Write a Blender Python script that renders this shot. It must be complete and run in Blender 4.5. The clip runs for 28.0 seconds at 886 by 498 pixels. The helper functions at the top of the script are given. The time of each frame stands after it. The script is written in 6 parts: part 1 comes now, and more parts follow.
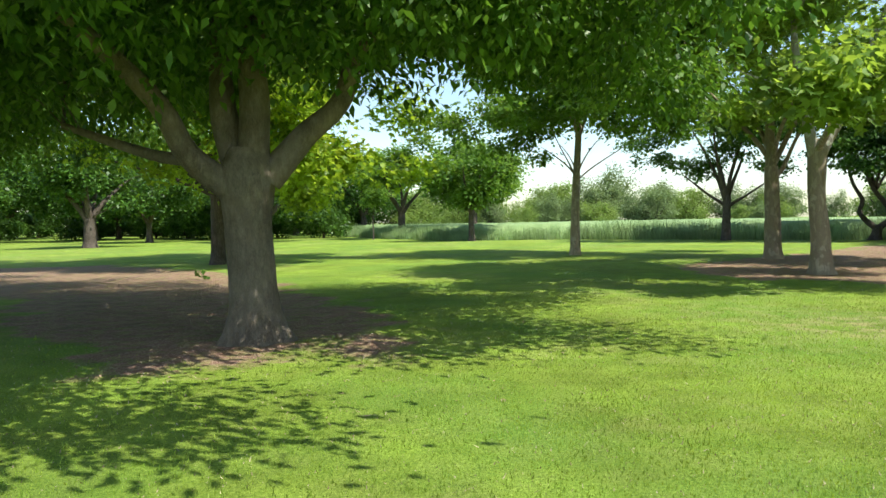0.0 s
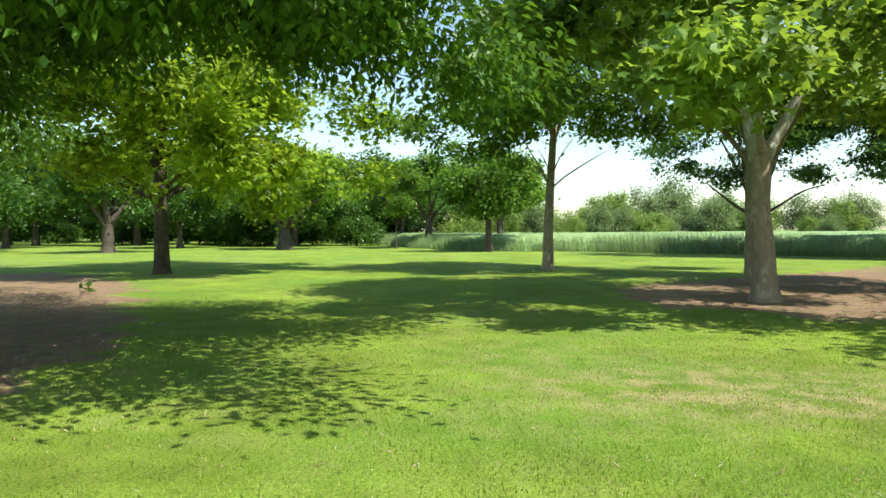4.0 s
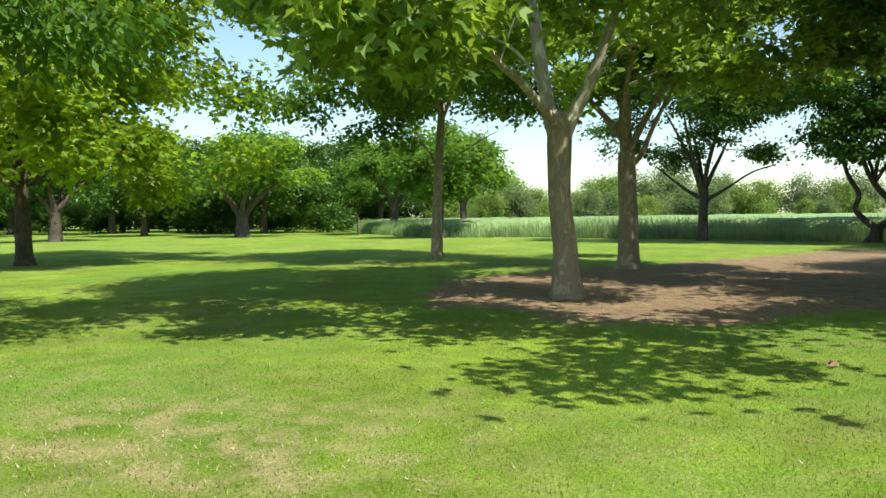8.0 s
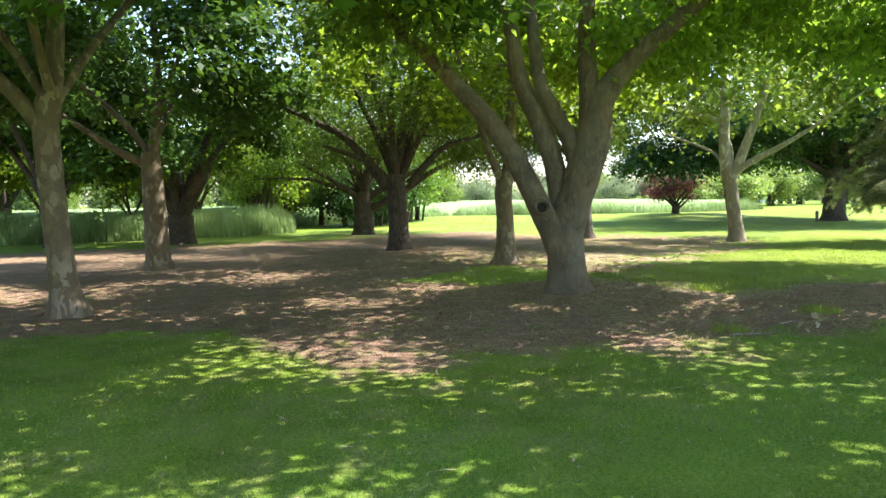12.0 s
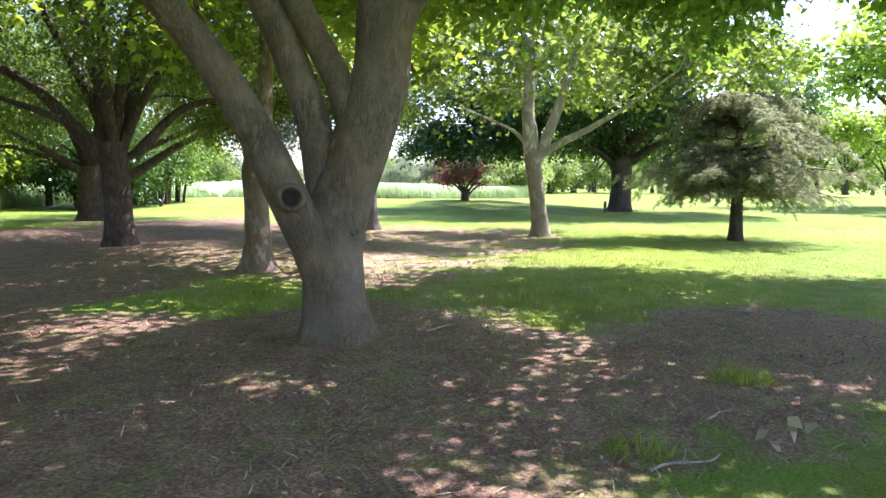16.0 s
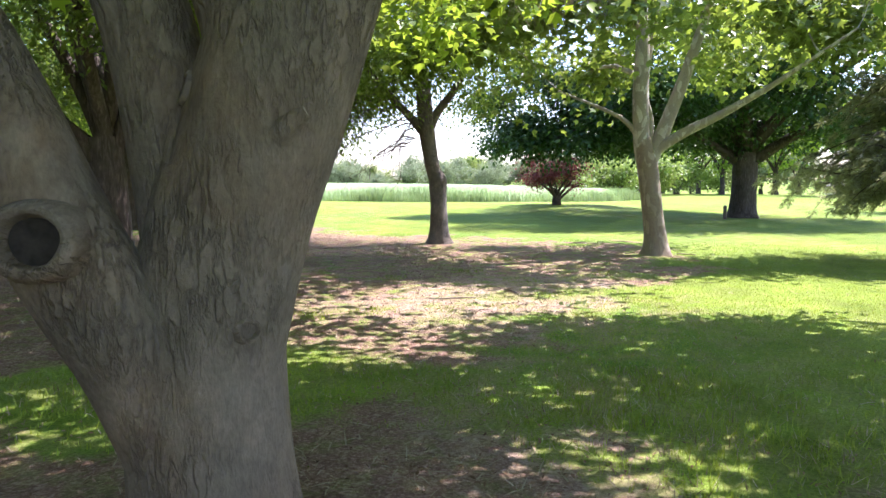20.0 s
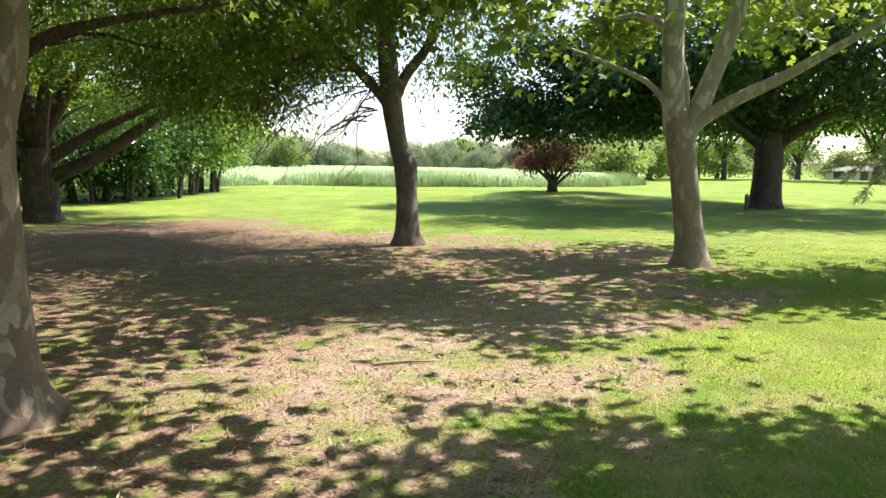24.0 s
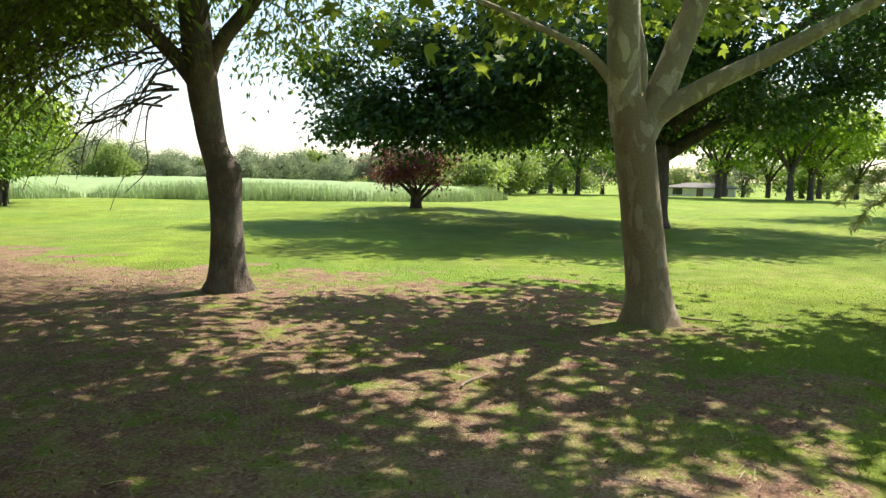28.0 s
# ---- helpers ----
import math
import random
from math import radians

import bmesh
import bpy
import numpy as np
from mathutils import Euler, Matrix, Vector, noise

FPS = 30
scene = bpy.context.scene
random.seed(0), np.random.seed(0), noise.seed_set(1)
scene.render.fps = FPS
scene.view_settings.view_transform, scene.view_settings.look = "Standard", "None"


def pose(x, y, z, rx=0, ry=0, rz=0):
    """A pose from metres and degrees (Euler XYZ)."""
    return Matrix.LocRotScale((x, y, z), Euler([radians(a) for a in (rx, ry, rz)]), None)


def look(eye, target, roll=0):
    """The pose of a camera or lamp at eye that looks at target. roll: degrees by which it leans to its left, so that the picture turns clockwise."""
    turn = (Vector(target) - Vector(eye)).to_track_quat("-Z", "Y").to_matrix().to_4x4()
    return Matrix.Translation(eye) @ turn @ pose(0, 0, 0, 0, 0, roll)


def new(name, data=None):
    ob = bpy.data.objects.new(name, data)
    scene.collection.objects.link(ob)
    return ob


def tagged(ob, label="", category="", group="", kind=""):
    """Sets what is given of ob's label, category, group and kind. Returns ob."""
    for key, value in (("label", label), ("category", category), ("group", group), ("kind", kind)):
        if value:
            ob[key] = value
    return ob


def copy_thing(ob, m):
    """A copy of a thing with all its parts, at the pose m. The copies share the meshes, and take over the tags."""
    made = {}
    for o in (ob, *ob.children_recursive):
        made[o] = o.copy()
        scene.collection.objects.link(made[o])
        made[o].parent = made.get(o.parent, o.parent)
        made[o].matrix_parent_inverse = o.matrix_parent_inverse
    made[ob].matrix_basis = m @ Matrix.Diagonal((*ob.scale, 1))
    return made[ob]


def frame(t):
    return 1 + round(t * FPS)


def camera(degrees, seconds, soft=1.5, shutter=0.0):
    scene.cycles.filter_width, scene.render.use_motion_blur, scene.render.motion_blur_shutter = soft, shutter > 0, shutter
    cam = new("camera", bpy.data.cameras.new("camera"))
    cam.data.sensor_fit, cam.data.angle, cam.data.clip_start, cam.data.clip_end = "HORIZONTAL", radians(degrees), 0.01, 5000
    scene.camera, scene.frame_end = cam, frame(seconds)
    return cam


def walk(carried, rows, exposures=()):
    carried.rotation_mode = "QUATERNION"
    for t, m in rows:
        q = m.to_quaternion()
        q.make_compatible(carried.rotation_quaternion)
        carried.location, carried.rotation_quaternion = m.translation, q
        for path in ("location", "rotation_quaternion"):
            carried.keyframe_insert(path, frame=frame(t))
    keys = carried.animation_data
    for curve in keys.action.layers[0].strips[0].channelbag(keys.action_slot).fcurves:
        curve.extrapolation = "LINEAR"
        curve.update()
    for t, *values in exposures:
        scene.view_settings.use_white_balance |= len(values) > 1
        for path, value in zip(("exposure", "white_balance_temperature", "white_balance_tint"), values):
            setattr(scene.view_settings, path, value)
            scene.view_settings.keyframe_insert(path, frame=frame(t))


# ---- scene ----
cam = camera(62.22, 28.0)
PATH = [
    (0.0, pose(-0.000, 0.000, 1.501, 87.89, 0.97, 0.00)),
    (0.5, pose(0.544, 0.371, 1.526, 88.93, 1.39, 0.61)),
    (1.0, pose(1.083, 0.730, 1.542, 88.93, 1.99, -3.45)),
    (1.5, pose(1.633, 1.073, 1.552, 87.39, 2.18, 0.59)),
    (2.0, pose(2.209, 1.368, 1.555, 88.15, 2.89, -0.73)),
    (2.5, pose(2.774, 1.642, 1.555, 87.94, 1.94, 3.68)),
    (3.0, pose(3.333, 1.914, 1.553, 88.45, 2.52, 2.32)),
    (3.5, pose(3.905, 2.185, 1.552, 88.91, -0.32, 4.79)),
    (4.0, pose(4.493, 2.468, 1.552, 88.58, 0.26, 5.98)),
    (4.5, pose(5.087, 2.773, 1.553, 87.74, 1.83, 4.75)),
    (5.0, pose(5.682, 3.089, 1.552, 87.56, 0.33, 6.64)),
    (5.5, pose(6.279, 3.407, 1.551, 87.37, 0.14, 8.54)),
    (6.0, pose(6.878, 3.722, 1.551, 87.19, 0.49, 10.43)),
    (6.5, pose(7.481, 4.029, 1.551, 87.00, 2.83, 12.32)),
    (7.0, pose(8.088, 4.320, 1.551, 88.25, 0.67, 11.14)),
    (7.5, pose(8.696, 4.602, 1.550, 87.94, 0.82, 11.92)),
    (8.0, pose(9.310, 4.908, 1.552, 87.43, 0.73, 7.66)),
    (8.5, pose(9.940, 5.248, 1.553, 87.84, -1.01, 6.04)),
    (9.0, pose(10.584, 5.605, 1.551, 87.07, 2.55, -1.29)),
    (9.5, pose(11.223, 5.940, 1.545, 85.03, 2.18, -9.68)),
    (10.0, pose(11.890, 6.215, 1.541, 84.08, 1.21, -22.45)),
    (10.5, pose(12.530, 6.470, 1.540, 83.00, 1.77, -28.09)),
    (11.0, pose(13.159, 6.706, 1.541, 84.90, 0.01, -35.88)),
    (11.5, pose(13.810, 6.923, 1.545, 87.04, 0.90, -47.47)),
    (12.0, pose(14.448, 7.200, 1.552, 85.99, 1.27, -56.65)),
    (12.5, pose(15.034, 7.445, 1.554, 85.67, 1.76, -63.45)),
    (13.0, pose(15.588, 7.650, 1.554, 86.07, 1.08, -64.13)),
    (13.5, pose(16.138, 7.855, 1.550, 84.18, 0.99, -71.03)),
    (14.0, pose(16.673, 8.048, 1.548, 84.89, 0.17, -71.11)),
    (14.5, pose(17.194, 8.239, 1.547, 85.61, 0.04, -71.20)),
    (15.0, pose(17.705, 8.438, 1.547, 86.33, 0.05, -71.28)),
    (15.5, pose(18.206, 8.655, 1.548, 87.05, 0.26, -71.36)),
    (16.0, pose(18.700, 8.900, 1.550, 84.46, -0.37, -73.16)),
    (16.5, pose(19.191, 9.147, 1.552, 86.77, 0.74, -69.78)),
    (17.0, pose(19.701, 9.332, 1.551, 85.12, 1.54, -73.74)),
    (17.5, pose(20.225, 9.466, 1.553, 84.94, 0.14, -71.22)),
    (18.0, pose(20.740, 9.588, 1.553, 84.74, 0.73, -70.45)),
    (18.5, pose(21.263, 9.679, 1.551, 85.53, -0.38, -68.91)),
    (19.0, pose(21.785, 9.771, 1.551, 86.62, -0.18, -67.59)),
    (19.5, pose(22.297, 9.876, 1.553, 86.33, 0.50, -67.71)),
    (20.0, pose(22.795, 9.997, 1.553, 84.56, -0.01, -66.07)),
    (20.5, pose(23.273, 10.135, 1.554, 83.91, 1.64, -67.24)),
    (21.0, pose(23.739, 10.273, 1.554, 83.20, 0.55, -63.94)),
    (21.5, pose(24.195, 10.410, 1.555, 82.82, 2.17, -64.14)),
    (22.0, pose(24.644, 10.548, 1.557, 82.66, 0.37, -63.27)),
    (22.5, pose(25.091, 10.690, 1.562, 82.50, 0.06, -62.40)),
    (23.0, pose(25.540, 10.837, 1.568, 82.34, -0.02, -61.53)),
    (23.5, pose(25.997, 10.994, 1.574, 82.17, -0.17, -60.67)),
    (24.0, pose(26.466, 11.161, 1.571, 83.23, -0.26, -66.70)),
    (24.5, pose(26.933, 11.375, 1.564, 84.54, -0.61, -66.25)),
    (25.0, pose(27.402, 11.588, 1.558, 85.61, -0.12, -73.39)),
    (25.5, pose(27.891, 11.795, 1.554, 86.35, -0.69, -73.10)),
    (26.0, pose(28.387, 11.992, 1.550, 85.23, 1.04, -71.77)),
    (26.5, pose(28.879, 12.164, 1.544, 84.61, 0.58, -78.12)),
    (27.0, pose(29.375, 12.343, 1.535, 82.33, -0.54, -75.53)),
    (27.5, pose(29.869, 12.523, 1.522, 84.23, 0.35, -78.60)),
    (28.0, pose(30.376, 12.683, 1.504, 84.38, -0.97, -78.21)),
]
EXPOSURES = [(0.0, 0.7, 6500, 6), (4.0, 0.72, 6600, 3), (8.0, 0.6, 6800, 0), (10.0, 0.6, 6950, 2), (11.0, 0.85, 6850, 4), (12.0, 1.68, 6400, 12), (13.0, 1.92, 5900, 26), (16.0, 1.8, 5850, 32), (21.0, 1.64, 5950, 30), (24.0, 1.22, 6500, 20), (26.0, 0.88, 6850, 15), (28.0, 0.86, 6950, 13)]
walk(cam, PATH, EXPOSURES)

# ---- sky and sun ----
SUN_AZ, SUN_EL = radians(124.0), radians(55.0)
world = bpy.data.worlds.new("sky")
scene.world = world
world.use_nodes = True
wt = world.node_tree
sky = wt.nodes.new("ShaderNodeTexSky")
sky.sky_type, sky.sun_disc = "NISHITA", False
sky.sun_elevation, sky.sun_rotation = SUN_EL, SUN_AZ
sky.air_density, sky.dust_density, sky.ozone_density = 1.0, 0.6, 1.0
wt.nodes["Background"].inputs["Strength"].default_value = 0.15
wt.links.new(sky.outputs["Color"], wt.nodes["Background"].inputs["Color"])
sun = new("sun", bpy.data.lights.new("sun", "SUN"))
sun.data.energy, sun.data.angle, sun.data.color = 5.0, radians(0.53), (1.0, 0.95, 0.86)
SUN_DIR = Vector((math.sin(SUN_AZ) * math.cos(SUN_EL), math.cos(SUN_AZ) * math.cos(SUN_EL), math.sin(SUN_EL)))
sun.matrix_world = look(SUN_DIR * 80, (0, 0, 0))


# ---- materials ----
class Mat:
    """A small builder of node materials."""

    def __init__(self, name):
        self.m = bpy.data.materials.new(name)
        self.m.use_nodes = True
        self.t = self.m.node_tree
        self.bsdf = self.t.nodes["Principled BSDF"]
        self.out = self.t.nodes["Material Output"]
        self.co = self.node("ShaderNodeTexCoord").outputs["Object"]

    def node(self, kind, **values):
        n = self.t.nodes.new(kind)
        for k, v in values.items():
            n.inputs[k].default_value = v
        return n

    def link(self, a, b):
        self.t.links.new(a, b)

    def scaled(self, sx, sy, sz):
        n = self.node("ShaderNodeMapping")
        n.inputs["Scale"].default_value = (sx, sy, sz)
        self.link(self.co, n.inputs["Vector"])
        return n.outputs["Vector"]

    def noise(self, scale, detail=4.0, rough=0.55, vec=None):
        n = self.node("ShaderNodeTexNoise", Scale=scale, Detail=detail, Roughness=rough)
        self.link(vec or self.co, n.inputs["Vector"])
        return n.outputs["Fac"]

    def voronoi(self, scale, vec=None, feature="F1"):
        n = self.node("ShaderNodeTexVoronoi", Scale=scale)
        n.feature = feature
        self.link(vec or self.co, n.inputs["Vector"])
        return n

    def ramp(self, fac, stops):
        n = self.node("ShaderNodeValToRGB")
        el = n.color_ramp.elements
        while len(el) < len(stops):
            el.new(0.5)
        for e, (p, c) in zip(el, stops):
            e.position = p
            e.color = (*c, 1.0) if isinstance(c, tuple) else (c, c, c, 1.0)
        self.link(fac, n.inputs["Fac"])
        return n.outputs["Color"]

    def mix(self, fac, a, b, mode="MIX"):
        n = self.node("ShaderNodeMix")
        n.data_type, n.blend_type = "RGBA", mode
        for sock, v in ((n.inputs[0], fac), (n.inputs[6], a), (n.inputs[7], b)):
            if isinstance(v, bpy.types.NodeSocket):
                self.link(v, sock)
            elif isinstance(v, tuple):
                sock.default_value = (*v, 1.0)
            else:
                sock.default_value = v
        return n.outputs[2]

    def maths(self, op, a, b=0.0):
        n = self.node("ShaderNodeMath")
        n.operation = op
        for sock, v in zip(n.inputs, (a, b)):
            if isinstance(v, bpy.types.NodeSocket):
                self.link(v, sock)
            else:
                sock.default_value = v
        return n.outputs[0]

    def bump(self, height, strength, distance):
        n = self.node("ShaderNodeBump", Strength=strength, Distance=distance)
        self.link(height, n.inputs["Height"])
        self.link(n.outputs["Normal"], self.bsdf.inputs["Normal"])
        return n.outputs["Normal"]

    def finish(self, color, rough=0.8, spec=0.3):
        if isinstance(color, tuple):
            self.bsdf.inputs["Base Color"].default_value = (*color, 1.0)
        else:
            self.link(color, self.bsdf.inputs["Base Color"])
        if isinstance(rough, bpy.types.NodeSocket):
            self.link(rough, self.bsdf.inputs["Roughness"])
        else:
            self.bsdf.inputs["Roughness"].default_value = rough
        self.bsdf.inputs["Specular IOR Level"].default_value = spec
        return self.m


def leaf_mat(name, dark, mid, light, glow, through_share=0.42, rough=0.45, cool=None):
    """Leaves: a glossy upper side, and light that shines through the blade."""
    b = Mat(name)
    geo = b.node("ShaderNodeNewGeometry")
    rnd = geo.outputs["Random Per Island"]
    col = b.ramp(rnd, [(0.0, dark), (0.5, mid), (1.0, light)])
    big = b.ramp(b.noise(0.55, 2.0), [(0.35, 0.72), (0.65, 1.18)])
    col = b.mix(1.0, col, big, "MULTIPLY")
    if cool:
        col = b.mix(b.ramp(b.noise(0.28, 3.0), [(0.44, 0.0), (0.62, 0.65)]), col, cool)
    b.finish(col, rough, 0.35)
    tr = b.node("ShaderNodeBsdfTranslucent")
    tcol = b.mix(1.0, b.ramp(rnd, [(0.0, tuple(c * 0.75 for c in glow)), (1.0, glow)]), big, "MULTIPLY")
    b.link(tcol, tr.inputs["Color"])
    mx = b.node("ShaderNodeMixShader")
    mx.inputs[0].default_value = through_share
    b.link(b.bsdf.outputs[0], mx.inputs[1])
    b.link(tr.outputs[0], mx.inputs[2])
    b.link(mx.outputs[0], b.out.inputs["Surface"])
    return b.m


def bark_furrowed(name, low, high, depth=0.02, scale=1.0, lichen=0.25, deep=0.68):
    """Rough bark: upright ridges, broken furrows, lichen patches."""
    b = Mat(name)
    v = b.scaled(30 * scale, 30 * scale, 6.5 * scale)
    rid = b.node("ShaderNodeTexNoise", Scale=1.0, Detail=5.0, Roughness=0.6, Distortion=0.8)
    b.link(v, rid.inputs["Vector"])
    broad = b.noise(1.0, 3.0, 0.5, b.scaled(9 * scale, 9 * scale, 3 * scale))
    fine = b.noise(90.0, 4.0)
    h = b.maths("ADD", b.maths("MULTIPLY", rid.outputs["Fac"], 0.95), b.maths("MULTIPLY", broad, 0.35))
    h = b.maths("ADD", h, b.maths("MULTIPLY", fine, 0.12))
    wv = b.node("ShaderNodeMix")
    wv.data_type = "VECTOR"
    wv.inputs[0].default_value = 0.45
    b.link(b.scaled(22 * scale, 22 * scale, 4.6 * scale), wv.inputs[4])
    b.link(rid.outputs["Color"], wv.inputs[5])
    plates = b.voronoi(1.0, wv.outputs[1], "DISTANCE_TO_EDGE").outputs["Distance"]
    crack = b.ramp(plates, [(0.0, 0.0), (0.16, 1.0)])
    crack = b.mix(b.ramp(broad, [(0.38, 0.85), (0.6, 0.1)]), crack, (1.0, 1.0, 1.0))
    h = b.maths("ADD", h, b.maths("MULTIPLY", b.maths("SUBTRACT", crack, 1.0), 0.3))
    col = b.ramp(h, [(0.3, tuple(c * deep for c in low)), (0.64, low), (0.95, high)])
    stain = b.ramp(b.noise(2.1, 5.0, 0.65), [(0.36, 0.74), (0.64, 1.16)])
    col = b.mix(1.0, col, stain, "MULTIPLY")
    moss = b.ramp(b.noise(3.3, 5.0), [(0.55, 0.0), (0.72, lichen)])
    col = b.mix(moss, col, (high[0] * 0.9, high[1] * 1.08, high[2] * 0.85))
    b.bump(h, 1.0, depth)
    return b.finish(col, 0.88, 0.15)


def bark_scaly(name, grey, brown, pale, fine=30.0, crack=0.45, depth=0.02):
    """Old bark: smooth grey skin, broken in patches by winding upright cracks."""
    b = Mat(name)
    run = b.node("ShaderNodeTexNoise", Scale=1.0, Detail=4.0, Roughness=0.55, Distortion=0.2)
    b.link(b.scaled(fine, fine, fine * 0.3), run.inputs["Vector"])
    ridge = b.maths("ABSOLUTE", b.maths("SUBTRACT", run.outputs["Fac"], 0.5))
    edge = b.ramp(ridge, [(0.0, 0.0), (0.09, 1.0)])
    plate = b.noise(1.0, 3.0, 0.5, b.scaled(fine * 0.6, fine * 0.6, fine * 0.25))
    where = b.ramp(b.noise(1.7, 5.0, 0.65), [(0.4, 0.05), (0.6, 1.0)])
    skin = b.noise(70.0, 5.0, 0.65, b.scaled(1, 1, 0.5))
    swell = b.noise(6.0, 3.0)
    rings = b.noise(1.0, 3.0, 0.6, b.scaled(3, 3, 16))
    gap = b.maths("MULTIPLY", b.maths("SUBTRACT", 1.0, edge), where)
    h = b.maths("ADD", b.maths("MULTIPLY", skin, 0.3), b.maths("MULTIPLY", swell, 0.7))
    h = b.maths("ADD", h, b.maths("MULTIPLY", rings, 0.25))
    h = b.maths("SUBTRACT", b.maths("ADD", h, b.maths("MULTIPLY", b.maths("MULTIPLY", plate, where), 0.6)), b.maths("MULTIPLY", gap, 0.55))
    col = b.mix(b.ramp(b.noise(1.3, 4.0, 0.6), [(0.4, 0.0), (0.62, 1.0)]), grey, brown)
    col = b.mix(b.maths("MULTIPLY", b.ramp(plate, [(0.45, 0.0), (0.65, 1.0)]), 0.35), col, pale)
    col = b.mix(b.maths("MULTIPLY", gap, crack), col, tuple(c * 0.35 for c in brown))
    col = b.mix(1.0, col, b.ramp(skin, [(0.3, 0.8), (0.7, 1.15)]), "MULTIPLY")
    col = b.mix(1.0, col, b.ramp(b.noise(2.6, 4.0, 0.6), [(0.35, 0.75), (0.65, 1.15)]), "MULTIPLY")
    b.bump(h, 0.9, depth)
    return b.finish(col, 0.85, 0.18)


def bark_plane(name, base, pale, olive):
    """Plane-tree bark: thin plates that flake off in pale, olive and grey patches."""
    b = Mat(name)
    warp = b.node("ShaderNodeTexNoise", Scale=3.0, Detail=3.0)
    b.link(b.scaled(1, 1, 0.45), warp.inputs["Vector"])
    v = b.node("ShaderNodeMix")
    v.data_type = "VECTOR"
    v.inputs[0].default_value = 0.28
    b.link(b.scaled(1, 1, 0.45), v.inputs[4])
    b.link(warp.outputs["Color"], v.inputs[5])
    cell = b.voronoi(17.0, v.outputs[1])
    patch = cell.outputs["Color"]
    pick = b.node("ShaderNodeSeparateColor")
    b.link(patch, pick.inputs[0])
    col = b.ramp(pick.outputs[0], [(0.0, base), (0.45, base), (0.55, olive), (0.72, olive), (0.8, pale), (1.0, pale)])
    col = b.mix(b.ramp(b.noise(2.2, 4.0), [(0.4, 0.0), (0.7, 0.75)]), col, base)
    grain = b.noise(45.0, 5.0, 0.65)
    col = b.mix(1.0, col, b.ramp(grain, [(0.25, 0.7), (0.75, 1.15)]), "MULTIPLY")
    h = b.maths("ADD", b.maths("MULTIPLY", pick.outputs[0], 0.5), b.maths("MULTIPLY", grain, 0.5))
    b.bump(h, 0.7, 0.012)
    return b.finish(col, 0.75, 0.2)


def ground_mat():
    """Mown grass and bare trodden soil on one sheet; the mask is painted by the plan."""
    b = Mat("lawn_and_soil")
    mask = b.node("ShaderNodeAttribute")
    mask.attribute_name = "bare"
    dry_at = b.node("ShaderNodeAttribute")
    dry_at.attribute_name = "dry"
    n1, n2, n3 = b.noise(0.35, 4.0), b.noise(2.4, 5.0), b.noise(38.0, 5.0, 0.7)
    n4 = b.noise(140.0, 3.0, 0.7)
    g = b.ramp(n3, [(0.28, (0.09, 0.152, 0.017)), (0.5, (0.192, 0.284, 0.033)), (0.75, (0.32, 0.41, 0.07))])
    g = b.mix(1.0, g, b.ramp(n1, [(0.35, 0.8), (0.65, 1.18)]), "MULTIPLY")
    g = b.mix(1.0, g, b.ramp(b.noise(1.4, 3.0), [(0.35, 0.85), (0.65, 1.12)]), "MULTIPLY")
    cool = b.ramp(n3, [(0.28, (0.06, 0.137, 0.018)), (0.5, (0.13, 0.25, 0.034)), (0.75, (0.235, 0.375, 0.07))])
    g = b.mix(b.ramp(b.noise(0.28, 3.0), [(0.44, 0.0), (0.62, 0.65)]), g, cool)
    straw = b.ramp(n3, [(0.3, (0.22, 0.2, 0.075)), (0.75, (0.5, 0.45, 0.21))])
    dryf = b.maths("MULTIPLY", b.ramp(n2, [(0.4, 0.0), (0.66, 0.85)]), dry_at.outputs["Fac"])
    g = b.mix(dryf, g, straw)
    soil = b.ramp(n3, [(0.25, (0.09, 0.048, 0.033)), (0.5, (0.255, 0.149, 0.107)), (0.8, (0.62, 0.46, 0.365))])
    soil = b.mix(1.0, soil, b.ramp(n2, [(0.3, 0.75), (0.7, 1.22)]), "MULTIPLY")
    soil = b.mix(b.ramp(b.noise(9.0, 5.0, 0.7), [(0.54, 0.0), (0.7, 0.6)]), soil, (0.46, 0.36, 0.27))
    pale = b.ramp(n3, [(0.3, (0.38, 0.3, 0.21)), (0.7, (0.74, 0.62, 0.47))])
    soil = b.mix(b.maths("MULTIPLY", b.ramp(dry_at.outputs["Fac"], [(0.6, 0.0), (1.0, 0.6)]), b.ramp(b.noise(5.5, 5.0, 0.7), [(0.38, 0.25), (0.6, 1.0)])), soil, pale)
    weedy = b.node("ShaderNodeAttribute")
    weedy.attribute_name = "weedy"
    soil = b.mix(b.maths("MULTIPLY", b.ramp(b.noise(4.2, 5.0, 0.65), [(0.48, 0.0), (0.6, 0.75)]), weedy.outputs["Fac"]), soil, straw)
    soil = b.mix(b.maths("MULTIPLY", b.ramp(b.noise(3.1, 6.0, 0.7), [(0.5, 0.0), (0.6, 0.85)]), weedy.outputs["Fac"]), soil, g)
    edge = b.maths("ADD", mask.outputs["Fac"], b.maths("MULTIPLY", b.maths("SUBTRACT", b.noise(6.0, 6.0, 0.7), 0.5), 0.9))
    f = b.ramp(edge, [(0.33, 0.0), (0.67, 1.0)])
    col = b.mix(f, g, soil)
    h = b.maths("ADD", n3, b.maths("MULTIPLY", n4, 0.6))
    b.bump(h, 0.8, 0.03)
    return b.finish(col, 0.9, 0.12)


